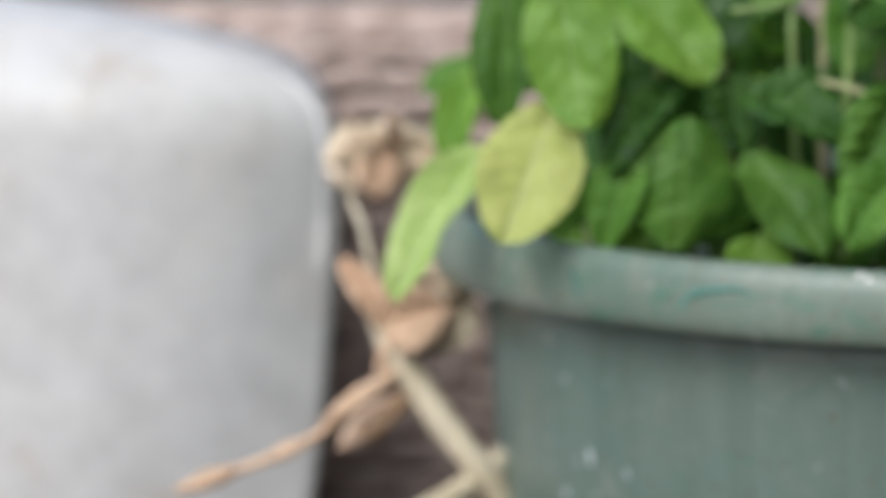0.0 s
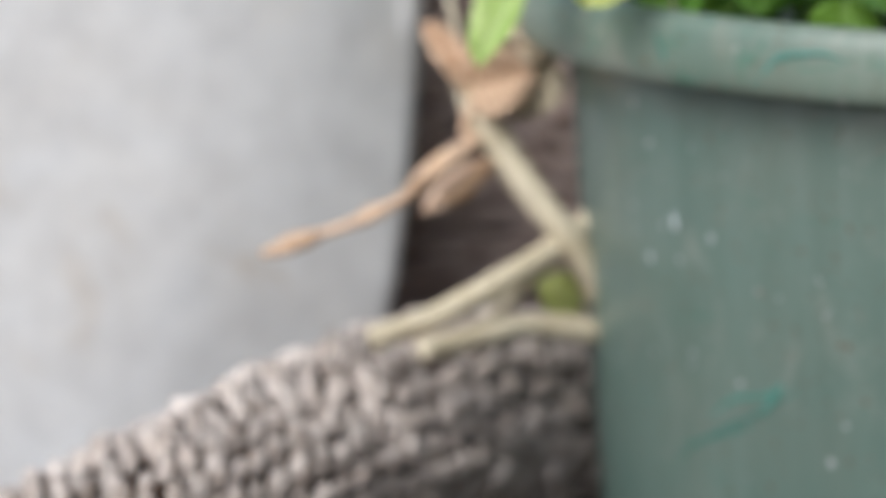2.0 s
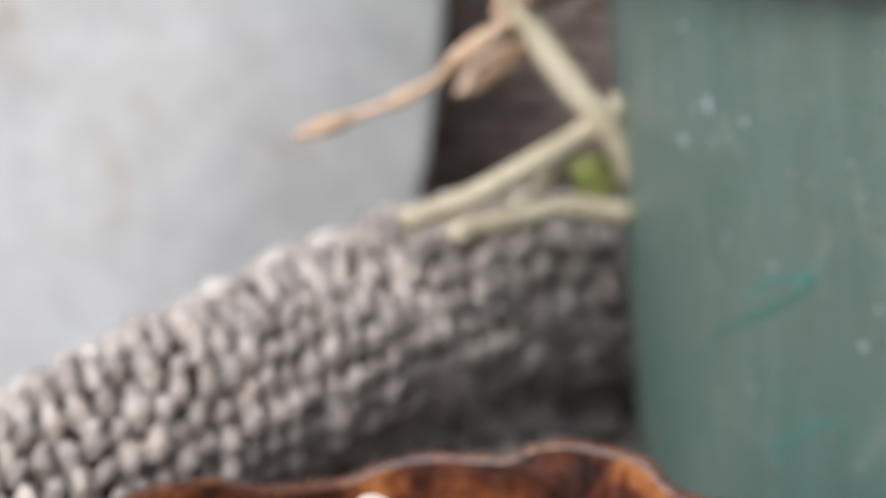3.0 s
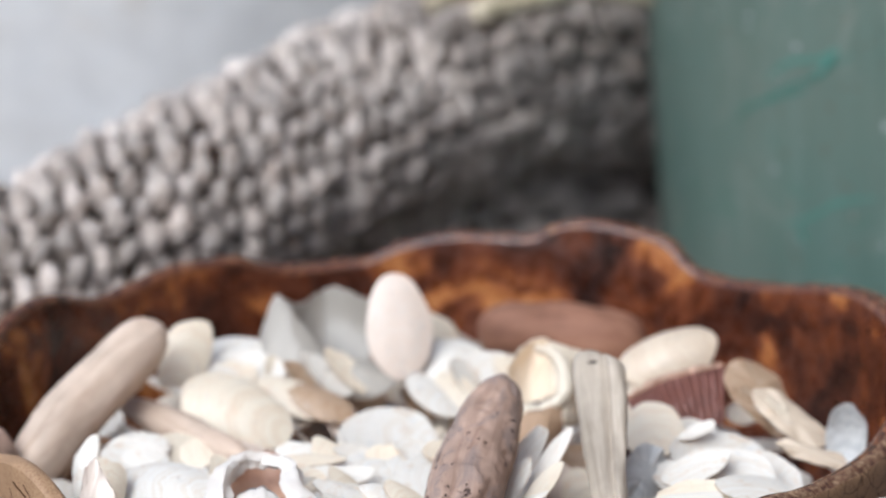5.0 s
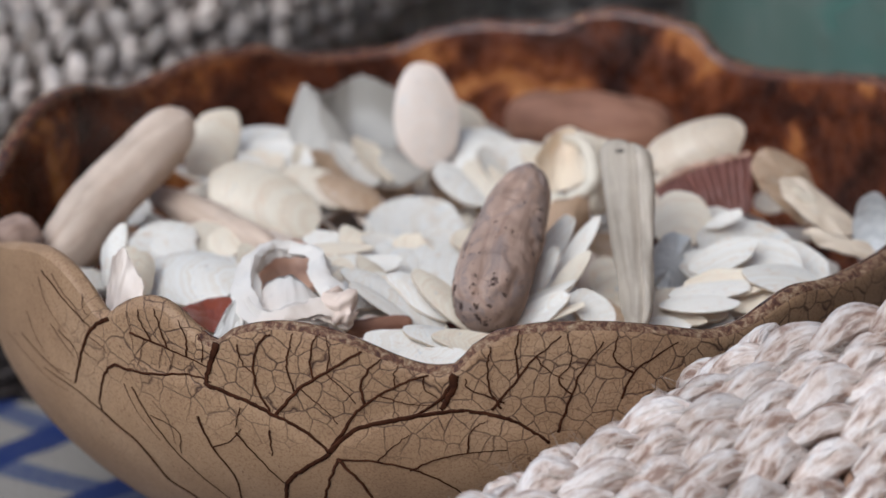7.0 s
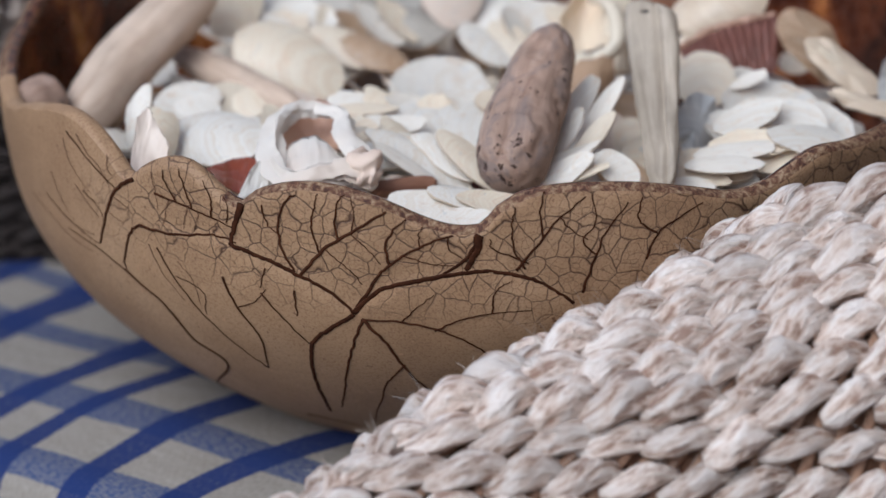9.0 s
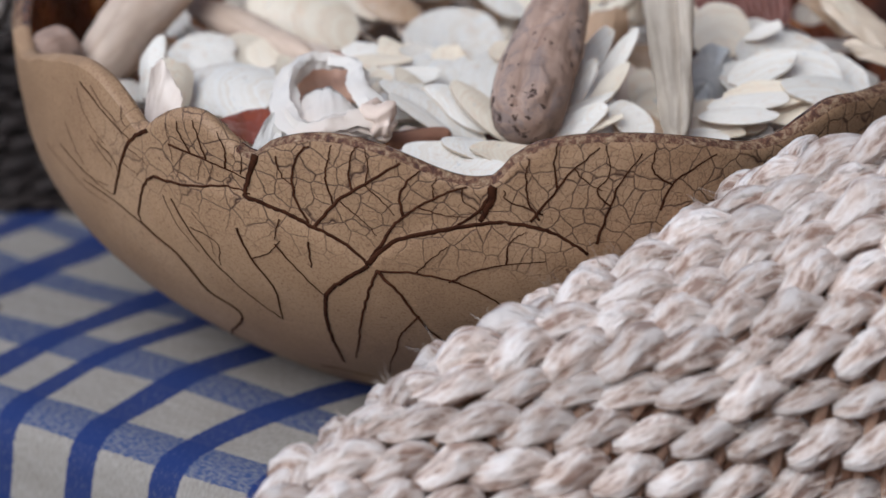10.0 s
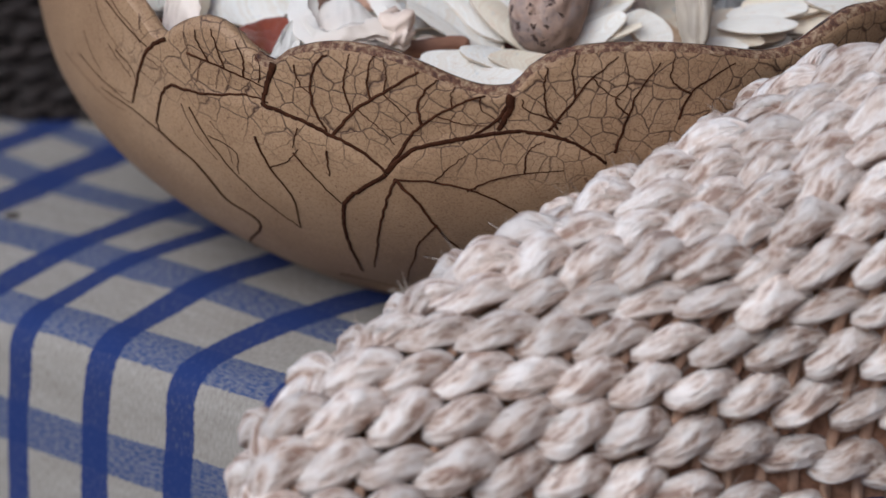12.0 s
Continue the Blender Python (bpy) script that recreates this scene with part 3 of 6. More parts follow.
part("leaf_vein", join([
    vein(0.70, (256.0, 62.2), (257.9, 68.9), (259.5, 74.6), (262.0, 79.6), (265.1, 83.7), (267.6, 85.8)),
    vein(0.70, (249.8, 71.7), (253.0, 80.3), (256.3, 85.6), (259.5, 90.8), (260.3, 91.9)),
    vein(0.56, (249.2, 72.7), (247.8, 79.6), (247.7, 87.3), (248.8, 93.4), (249.9, 95.0)),
    vein(0.42, (252.4, 79.4), (251.7, 85.4), (252.0, 91.5), (252.5, 95.6)),
    vein(0.42, (254.7, 83.0), (254.4, 89.0), (255.0, 94.5), (255.7, 95.9)),
    vein(0.56, (260.4, 77.1), (260.1, 82.4), (261.1, 87.2), (262.5, 90.1)),
    vein(0.28, (256.3, 85.6), (256.6, 91.0), (256.3, 95.5)),
    vein(0.28, (263.9, 82.1), (263.8, 85.9), (264.3, 88.2)),
    vein(0.28, (262.0, 79.6), (265.1, 77.6), (267.9, 77.0)),
    vein(0.28, (253.0, 80.3), (255.6, 75.5), (257.2, 70.6)),
    vein(0.28, (256.3, 84.8), (258.2, 80.6), (259.5, 77.0)),
    vein(0.35, (245.7, 91.2), (246.3, 86.0), (247.8, 83.0)),
    vein(0.28, (267.0, 85.2), (267.3, 81.6), (269.5, 77.8)),
]), VEIN, bowl, "dark stained pressed leaf lines")
part("leaf_vein", join([
    vein(0.56, (274.7, 75.6), (277.2, 83.5), (279.4, 90.2), (282.2, 95.5)),
    vein(0.42, (275.7, 76.0), (274.4, 81.5), (274.1, 89.2), (274.4, 93.7)),
    vein(0.42, (277.5, 84.3), (277.2, 91.9), (277.6, 97.7)),
    vein(0.56, (282.3, 68.0), (283.3, 76.5), (284.5, 84.7), (287.1, 93.0)),
    vein(0.35, (283.6, 78.8), (282.0, 83.7), (283.5, 88.0), (282.9, 96.0)),
    vein(0.56, (289.5, 76.6), (290.8, 83.2), (293.8, 87.6), (296.3, 90.3)),
    vein(0.42, (290.8, 83.2), (288.4, 87.6), (288.8, 94.1)),
    vein(0.35, (276.0, 77.5), (272.3, 81.6), (271.6, 84.7)),
    vein(0.28, (279.4, 90.2), (281.0, 86.1), (282.6, 83.5)),
]), VEIN, bowl, "dark stained pressed leaf lines")
part("fine_vein", join([
    vein(0.40, (218.0, 99.7), (219.6, 96.3), (222.0, 93.2), (223.6, 88.9)),
    vein(0.30, (217.0, 84.3), (219.5, 80.0), (221.0, 77.2)),
    vein(0.30, (213.0, 72.2), (216.5, 70.8), (219.4, 71.1)),
    vein(0.30, (223.8, 97.2), (223.8, 93.4), (224.6, 91.5)),
    vein(0.24, (211.4, 84.4), (212.7, 78.8), (214.4, 74.0)),
    vein(0.24, (215.1, 97.1), (216.3, 90.5), (218.9, 85.5), (220.2, 83.8)),
    vein(0.30, (224.4, 85.1), (226.3, 83.9), (227.3, 82.1)),
    vein(0.28, (222.9, 80.4), (224.7, 79.0), (225.7, 78.4)),
    vein(0.28, (203.5, 72.4), (209.5, 69.3), (214.3, 65.8), (218.4, 65.1)),
    vein(0.24, (230.8, 95.8), (231.2, 91.4), (231.4, 85.0)),
    vein(0.24, (233.1, 88.6), (232.4, 83.8), (231.7, 79.8)),
    vein(0.24, (235.7, 87.1), (235.2, 84.1), (234.9, 80.7)),
    vein(0.24, (237.3, 86.5), (236.8, 83.6), (236.3, 80.8)),
    vein(0.28, (229.4, 74.0), (230.9, 66.1), (233.4, 58.4)),
    vein(0.24, (233.5, 70.8), (235.3, 66.5), (235.8, 58.7)),
]), FAINTVEIN, bowl, "faint brown side veins")
part("leaf_vein", join([
    vein(0.84, (227.9, 92.5), (225.0, 88.1), (222.9, 80.6), (220.3, 68.9)),
    vein(0.70, (228.2, 79.2), (233.4, 78.7), (239.0, 80.6), (242.0, 79.1)),
    vein(0.56, (228.2, 79.2), (226.4, 75.5), (224.5, 66.5), (224.5, 62.6)),
    vein(0.70, (224.5, 62.6), (229.3, 55.2), (231.4, 44.2), (232.7, 31.8), (201.3, -3.3)),
    vein(0.42, (224.5, 62.6), (219.7, 66.8), (213.4, 69.0)),
    vein(0.56, (231.0, 89.7), (234.3, 88.2), (238.3, 86.1), (242.0, 83.4)),
    vein(0.42, (234.3, 88.2), (232.8, 93.7), (232.7, 97.1)),
    vein(0.42, (236.4, 87.6), (235.6, 93.5), (234.9, 98.3)),
    vein(0.42, (239.1, 85.7), (239.1, 91.1), (238.2, 96.1)),
    vein(0.28, (240.9, 84.6), (241.3, 89.4), (240.8, 92.9)),
]), VEIN, bowl, "dark stained pressed leaf lines")
part("leaf_vein", join([
    vein(0.42, (230.6, 73.7), (233.3, 62.9), (235.6, 55.2), (239.0, 45.6), (241.8, 38.8)),
    vein(0.56, (239.8, 68.9), (241.1, 59.7), (243.1, 49.7), (242.0, 38.4)),
    vein(0.42, (244.7, 65.7), (247.0, 58.6), (250.0, 50.2)),
    vein(0.42, (249.1, 67.4), (249.0, 59.6)),
    vein(0.28, (232.9, 66.2), (236.6, 62.9), (236.1, 55.5)),
    vein(0.28, (245.7, 73.3), (244.8, 67.0)),
    vein(0.28, (241.1, 59.7), (243.7, 62.6), (245.5, 67.0)),
]), VEIN, bowl, "dark stained pressed leaf lines")
part("leaf_vein", join([
    vein(0.42, (215.9, 99.3), (220.5, 93.4), (225.0, 88.1)),
    vein(0.28, (218.6, 83.5), (221.3, 80.4), (222.0, 75.0)),
    vein(0.28, (208.8, 76.2), (214.3, 71.7), (220.1, 68.5)),
]), VEIN, bowl, "dark stained pressed leaf lines")


# ---- woven jute basket that leans against the table edge ----
basket = thing("woven_basket", "large pale jute basket of chunky twisted cord rows beside the bowl", "basket", (0.0618, 0.95, 0.0))
BASKET = Vector((0.06, 0.95, 0.0))


def basket_height(k, x):
    """How high course k runs at x."""
    k, x = k / 10, x * 10
    return 0.0323 + 0.0919 * k - 0.0627 * k * k + 0.0187 * k ** 3 - 0.004 * x + 0.0183 * x * k - 0.0108 * x * k * k - 0.0091 * x * x + 0.025 * x * x * k


def basket_end(k):
    """Where course k begins at the bound edge."""
    return -0.0562 + (0.0117 * k + 0.007 * min(1.0, max(0.0, (k - 4) / 4)) if k >= 0 else 0.0035 * k)


def basket_row(k):
    """One course of cord: from behind the edge, over it and away to the other side."""
    y = 0.935 + 0.0075 * k
    xe = basket_end(k)
    ze = basket_height(k, xe) - 0.002
    pts = [Vector((xe - 0.0020, y + 0.026, ze - 0.018)), Vector((xe - 0.0035, y + 0.016, ze - 0.0105)), Vector((xe - 0.0022, y + 0.0075, ze - 0.0040)), Vector((xe + 0.001, y + 0.002, ze - 0.0006))]
    n = 14
    for i in range(1, n + 1):
        x = xe + 0.010 + (0.122 - xe) * (i - 1) / (n - 1)
        pts.append(Vector((x, y - 0.004 * math.sin(min(1, (x - xe) / 0.1) * math.pi / 2), basket_height(k, x))))
    out = []
    for p in smooth_path(pts, 60):
        under = min(1.0, max(0.0, (p.x + 0.03) / 0.10)) * min(1.0, max(0.0, (0.060 - p.z) / 0.05))
        out.append(Vector(EYE) + (p - Vector(EYE)) * (1 + 0.030 * under) - BASKET)  # the low side curls in under the basket
    return out


rows = [basket_row(k) for k in range(-4, 11)]


def closed(row):
    """The row carried on round the side and back of the basket, resting on the table."""
    e = row[-1] + BASKET
    z = max(e.z, 0.006)
    more = [Vector((0.19, e.y, z)), Vector((0.26, e.y + 0.012, z)), Vector((0.30, e.y + 0.05, z)), Vector((0.28, e.y + 0.085, z)), Vector((0.22, e.y + 0.075, z * 0.8))]
    return [p + Vector((0.0008, 0.0024, -0.0038)) for p in row] + [p - BASKET for p in more]


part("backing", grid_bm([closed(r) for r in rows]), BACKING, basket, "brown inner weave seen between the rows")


def basket_out(p):
    q = p + BASKET
    return Vector((-0.25, -0.72 + max(0, q.z - 0.02) * 4, 0.55 + max(0, q.z) * 3)).normalized()


def basket_thin(p):
    """The cord lies looser towards the far lower side."""
    return 1.0 - 0.20 * min(1.0, max(0.0, (p.x + 0.035) / 0.07)) * min(1.0, max(0.0, (0.080 - p.z) / 0.035))


weave(basket, "cord_stitch", rows, JUTE, basket_out, 0.0172, 1.19, 7, 3, wild=10, follow=0.75, form=rope_bm, thin=basket_thin, vary=0.15, high=0.90, over=1.12)


def basket_edge(out, down):
    """The cord that binds the ends of the courses."""
    pts = []
    for k in range(-4, 12):
        xe = basket_end(k)
        pts.append(Vector((xe + out, 0.935 + 0.0075 * k + 0.001 + down, basket_height(k, xe) - 0.0025 - down * 0.9)) - BASKET)
    return smooth_path(pts, 60)


weave(basket, "edge_stitch", [basket_edge(0.0004, 0.0), basket_edge(-0.0012, 0.0065)], JUTE, lambda p: Vector((-0.5, -0.45, 0.75)).normalized(), 0.0165, 1.0, 2, 13, wild=8, form=rope_bm, vary=0.14, high=0.85, over=1.3)
WARPCORD = plain("brown_warp_cord", ((0.3, (0.22, 0.115, 0.07)), (0.7, (0.46, 0.29, 0.19))), 260, 0.9, (1, 1, 0.3))
for i in range(10, 60, 2):
    path = [r[i] + basket_out(r[i]) * -0.0022 for r in rows[2:]]
    part("warp_cord", tube_bm(smooth_path(path, 3 * len(path)), lambda t: 0.0016, seg=8, lumps=0.2, seed=i), WARPCORD, basket)


def fibres_bm(count):
    """Loose hairs that stand off the cord."""
    rng = random.Random(77)
    verts, faces = [], []
    for i in range(count):
        row = rows[rng.randrange(3, len(rows) - 1)]
        k = rng.randrange(8, len(row) - 2)
        p, n = row[k], basket_out(row[k])
        t = (row[k + 1] - row[k]).normalized()
        d = (t * rng.uniform(-1, 1) + n * rng.uniform(0.1, 0.7) + Vector((0, 0, rng.uniform(-0.4, 0.7)))).normalized()
        L, b = rng.uniform(0.003, 0.009), Vector((rng.uniform(-1, 1), rng.uniform(-1, 1), rng.uniform(-1, 1))) * 0.002
        p = p + n * 0.0038
        w = t.cross(d).normalized() * rng.uniform(0.00008, 0.00016)
        base = len(verts)
        for q in range(5):
            f = q / 4
            c = p + d * L * f + b * f * f
            verts += [c - w * (1 - 0.7 * f), c + w * (1 - 0.7 * f)]
        faces += [(base + 2 * q, base + 2 * q + 1, base + 2 * q + 3, base + 2 * q + 2) for q in range(4)]
    me = bpy.data.meshes.new("loose_fibre")
    me.from_pydata([tuple(v) for v in verts], [], faces)
    me.materials.append(FIBRE)
    return me


hairs = new("loose_fibre", fibres_bm(2200))
hairs.parent = basket
tagged(hairs, "frayed pale jute hairs", kind="stuff")

# ---- folded seagrass basket behind the bowl ----
fold = thing("seagrass_basket", "grey-brown braided seagrass basket with a thick rolled edge", "basket", (-0.02, 1.33, 0.0))
FOLD = Vector((-0.02, 1.33, 0.0))
AXIS = smooth_path([(-0.27, 1.225, 0.040), (-0.19, 1.255, 0.066), (-0.126, 1.298, 0.087), (-0.0567, 1.362, 0.109), (0.0053, 1.4416, 0.1205), (0.049, 1.504, 0.1136), (0.0952, 1.562, 0.0966), (0.15, 1.62, 0.08)], 40)


def fold_row(a, r, drop=0.0, back=0.0):
    out = []
    for k, p in enumerate(AXIS):
        t = (AXIS[min(k + 1, 40)] - AXIS[max(k - 1, 0)]).normalized()
        side = t.cross(Vector((0, 0, 1))).normalized()
        up = side.cross(t)
        out.append(p + side * (r * math.cos(a) - back) + up * r * math.sin(a) - Vector((0, 0, drop)) - FOLD)
    return out


RF = 0.030
rows = [fold_row(radians(a), RF) for a in range(146, -112, -18)]
axis_local = [p - FOLD for p in AXIS]


def fold_out(p):
    q = min(axis_local, key=lambda c: (c - p).length)
    return (p - q).normalized()


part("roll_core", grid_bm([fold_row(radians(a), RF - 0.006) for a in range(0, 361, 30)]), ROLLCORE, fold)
cut = [[p for p in r if -0.19 < p.x + FOLD.x < 0.10] for r in rows]
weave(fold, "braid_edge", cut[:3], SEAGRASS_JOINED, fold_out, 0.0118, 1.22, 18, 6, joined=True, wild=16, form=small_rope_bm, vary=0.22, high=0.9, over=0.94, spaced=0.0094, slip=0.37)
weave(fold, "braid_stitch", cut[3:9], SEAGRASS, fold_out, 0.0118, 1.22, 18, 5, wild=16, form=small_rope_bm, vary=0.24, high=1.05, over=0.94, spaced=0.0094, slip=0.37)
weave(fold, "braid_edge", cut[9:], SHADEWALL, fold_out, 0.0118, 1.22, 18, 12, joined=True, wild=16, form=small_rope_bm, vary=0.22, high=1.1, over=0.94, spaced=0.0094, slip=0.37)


def wall_row(k):
    """The wall under the roll: it swells forward on one side and falls back on the other."""
    out = []
    for p in fold_row(radians(-70), RF, 0.002 + 0.0088 * k, 0.006):
        f = min(1.0, max(0.0, (p.x + FOLD.x + 0.10) / 0.09))
        out.append(p + Vector((0.55, -0.8, 0)) * max(0.0, k - 1.6) * (0.0078 * f - 0.0012))
    return out


wall_rows = [wall_row(k) for k in range(12)]
# Dark sheet whose colour gives the shade between the wall stitches
part("wall_core", grid_bm([[p + Vector((0.002, 0.008, 0)) for p in r] for r in wall_rows]), SHADECORE, fold)
wall_rows = [[Vector((p.x, p.y, max(p.z, 0.006))) for p in r] for r in wall_rows]
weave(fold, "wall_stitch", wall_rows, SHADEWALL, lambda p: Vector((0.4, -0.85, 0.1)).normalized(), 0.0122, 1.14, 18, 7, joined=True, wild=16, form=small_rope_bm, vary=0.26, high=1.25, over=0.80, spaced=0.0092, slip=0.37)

# ---- near-black woven panel before the roll, the shade painted into its colour ----
tray = thing("shaded_foot", "low near-black woven panel standing for the shaded foot of the seagrass basket", "tray", (-0.19, 1.24, 0.0))
FOOT = Vector((-0.19, 1.24, 0.0))
foot_rows = [[Vector((-0.31 + 0.0125 * i, 1.231 + 0.05 * max(0.0, -0.17 + 0.31 - 0.0125 * i) + 0.0006 * k, 0.005 + 0.0064 * k)) - FOOT for i in range(18)] for k in range(9)]
part("tray_wall", grid_bm([[p + Vector((0, 0.004, 0)) for p in r] for r in foot_rows]), SHADECORE, tray)
weave(tray, "tray_stitch", foot_rows, SHADEWICKER, lambda p: Vector((0, -1, 0.1)).normalized(), 0.0125, 1.05, 3, 17, joined=True, wild=6, form=small_rope_bm, vary=0.15)

# ---- brown wicker hamper far behind ----
hamper = thing("wicker_hamper", "big brown wicker hamper with a rounded woven lid", "hamper", (0.02, 1.78, 0.0))


def hamper_row(z, y):
    return [Vector((x * 0.02, y + 0.25 * (x * 0.02) ** 2 - 1.78, z)) for x in range(-16, 17)]


PROFILE = [(0.012 + 0.0105 * k, 1.72 - 0.012 * math.sin(k / 26 * math.pi)) for k in range(25)]
PROFILE += [(0.275 + 0.05 * math.sin(radians(a)), 1.755 - 0.045 * math.cos(radians(a))) for a in range(-10, 130, 14)]
rows = [hamper_row(z, y) for z, y in PROFILE]
# Sheet kept near black so its colour shades the gaps between strands
part("hamper_body", grid_bm([[p + Vector((0, 0.006, -0.002)) for p in r] for r in rows]), SHADECORE, hamper)
weave(hamper, "wicker_strand", rows, WICKER, lambda p: Vector((0, -0.9, 0.15 + max(0, p.z - 0.27) * 14)).normalized(), 0.030, 1.35, 6, 9, joined=True)
part("hamper_back", box_bm(-0.30, 0.30, 0.03, 0.22, 0.0, 0.27, 0.02), SHADECORE, hamper)

# ---- white canister ----
canister = thing("canister", "squat white ceramic canister with a rounded corner and faint brown smudges", "canister", (-0.1205, 1.625, 0.0))


def canister_bm():
    """A box with one broad rounded corner, narrower at its foot, and a domed top that falls away to one side."""
    def ring(z, k, top):
        right = float(np.interp(top, (0.0, 0.12, 0.15, 0.19, 0.255, 0.30), (0.116, 0.1295, 0.1355, 0.1405, 0.1455, 0.1440)))
        crease = 0.030 + 0.21 * top
        corners = (((-0.17, -0.080), 0.02), ((crease, -0.080), 0.045), ((right, -0.052), 0.006), ((right, 0.065), 0.02), ((-0.17, 0.065), 0.02))
        pts = []
        for i, (c, r) in enumerate(corners):
            c, a, b = Vector(c), Vector(corners[i - 1][0]), Vector(corners[(i + 1) % 5][0])
            p, q = c + (a - c).normalized() * r, c + (b - c).normalized() * r
            for j in range(13):
                t = j / 12
                pts.append(p.lerp(c, t).lerp(c.lerp(q, t), t))
            pts += [q.lerp(b, f) for f in (0.25, 0.5, 0.75)]
        return [(-0.03 + (p.x + 0.03) * k, p.y * k, z) for p in pts]

    rows = [ring(z, 1.0, z) for z in (0.002, 0.03, 0.06, 0.09, 0.12, 0.15, 0.18, 0.21, 0.24, 0.26, 0.275, 0.284)]
    rows += [ring(z, k, 0.284) for z, k in ((0.292, 0.997), (0.299, 0.988), (0.305, 0.972), (0.3105, 0.945), (0.316, 0.90), (0.3225, 0.81), (0.330, 0.66), (0.337, 0.46), (0.342, 0.22), (0.343, 0.01))]
    bm = grid_bm(rows, True)
    for v in bm.verts:
        v.co.y += 0.0015 * noise.noise(v.co * 14)
        v.co.z += 0.0020 * noise.noise(v.co * 11) * min(1.0, v.co.z / 0.2)
    return bm


def panel_bm():
    rows = []
    for z, r in ((0.003, 0.1175), (0.06, 0.124), (0.12, 0.1312), (0.18, 0.1410), (0.24, 0.1460), (0.265, 0.1450), (0.28, 0.140), (0.288, 0.12)):
        rows.append([(-r, -0.020, z), (0, -0.020, z), (r, -0.020, z), (r, 0.050, z), (0, 0.050, z), (-r, 0.050, z)])
    return grid_bm(rows, True)


# Slab added behind the body; its dark colour draws the shaded edge
part("back_panel", panel_bm(), CAN_SHADE, canister, "dark grey slab added to draw the shaded side edge", smooth=False)
part("body", canister_bm(), CANISTER, canister)

# ---- green plastic pot with basil ----
pot = thing("plant_pot", "large weathered sage green plastic plant pot with a wide rim", "plant pot", (0.256, 1.46, 0.0))
part("wall", lathe_bm([(0.10, 0.002), (0.158, 0.002), (0.161, 0.004), (0.1663, 0.05), (0.1715, 0.115), (0.1775, 0.186), (0.1815, 0.246), (0.1817, 0.262), (0.176, 0.262), (0.172, 0.24), (0.168, 0.20)], 160), POT, pot)
part("rim", lathe_bm([(0.1815, 0.2575), (0.1985, 0.2560), (0.1997, 0.2572), (0.2003, 0.262), (0.1996, 0.2735), (0.1975, 0.2785), (0.1945, 0.2795), (0.189, 0.2775), (0.184, 0.270), (0.1818, 0.262)], 160), POT_RIM, pot, "thick scuffed rim, paler than the wall")
part("soil", grid_bm([[(r * math.cos(2 * math.pi * i / 60), r * math.sin(2 * math.pi * i / 60), 0.232 + 0.006 * noise.noise(Vector((r * 30 * math.cos(i / 9.55), r * 30 * math.sin(i / 9.55), 2)))) for i in range(60)] for r in (0.1725, 0.15, 0.12, 0.09, 0.06, 0.03, 0.002)], True), SOIL, pot, "dark potting soil")


POTWALL = ((0.004, 0.161), (0.05, 0.1663), (0.115, 0.1715), (0.186, 0.1775), (0.246, 0.1815))


def scratch(pts, width, mat=None):
    path = []
    for deg, mm in smooth_pairs(pts):
        z = mm / 1000
        r = float(np.interp(z, [a for a, _ in POTWALL], [b for _, b in POTWALL])) if z < 0.25 else 0.1999
        path.append(Vector(((r + 0.0001) * math.cos(radians(deg)), (r + 0.0001) * math.sin(radians(deg)), z)))
    mid = path[len(path) // 2]
    return tube_bm(path, lambda t: width * (0.25 + 0.75 * math.sin(math.pi * (0.08 + 0.84 * t))) * (1 + 0.5 * noise.noise(Vector((t * 7, width * 9999, 0)))), seg=8, flat=0.25, up=Vector((mid.x, mid.y, 0)))


def smooth_pairs(pts):
    return [(p.x, p.y) for p in smooth_path([(a, b, 0) for a, b in pts], 6 * len(pts))]


SCUFF = plain("green_scuff", ((0.3, (0.05, 0.17, 0.125)), (0.7, (0.12, 0.245, 0.20))), 200, 0.5)
CHALK = plain("pale_drip", ((0.3, (0.5, 0.55, 0.54)), (0.7, (0.68, 0.72, 0.72))), 200, 0.6)
part("scratch", scratch([(210.3, 124.3), (214.2, 132.5), (219, 140.1), (222.9, 145.9), (226.5, 152.5), (229.2, 157.5)], 0.0007), SCUFF, pot, "dark green scratch")
part("scratch", scratch([(216.3, 142.5), (220.1, 150.2), (224.3, 153.3), (227.4, 157.6)], 0.0009), SCUFF, pot, "dark green scratch")
part("scratch", scratch([(211, 129.7), (217.1, 136.1), (223.3, 143.2)], 0.0006), SCUFF, pot, "dark green scratch")
part("scratch", scratch([(224.1, 146.5), (225.8, 153.1), (227, 158.4)], 0.0016), SCUFF, pot, "dark green scratch")
part("scratch", scratch([(218.1, 92.9), (222.6, 98.6), (226.7, 105.7), (231.9, 110.2)], 0.0008), SCUFF, pot, "dark green scratch")
part("scratch", scratch([(220.9, 94.6), (221.2, 92), (221.6, 89.2)], 0.0016), SCUFF, pot, "dark green scratch")
part("scratch", scratch([(228.5, 259), (229.9, 264), (231.5, 269), (235.4, 271.5), (237.9, 270)], 0.0011), SCUFF, pot, "dark green scratch on the rim")
part("scratch", scratch([(216.5, 272), (217.5, 266), (218.2, 260)], 0.0013), SCUFF, pot, "dark green scratch on the rim")
part("drip_mark", scratch([(211.6, 209.1), (211.8, 206), (212, 203.5)], 0.0013), CHALK, pot, "pale dried drip")
part("drip_mark", scratch([(206.5, 193.2), (206.7, 191.8), (206.9, 190.3)], 0.0012), CHALK, pot, "pale dried drip")

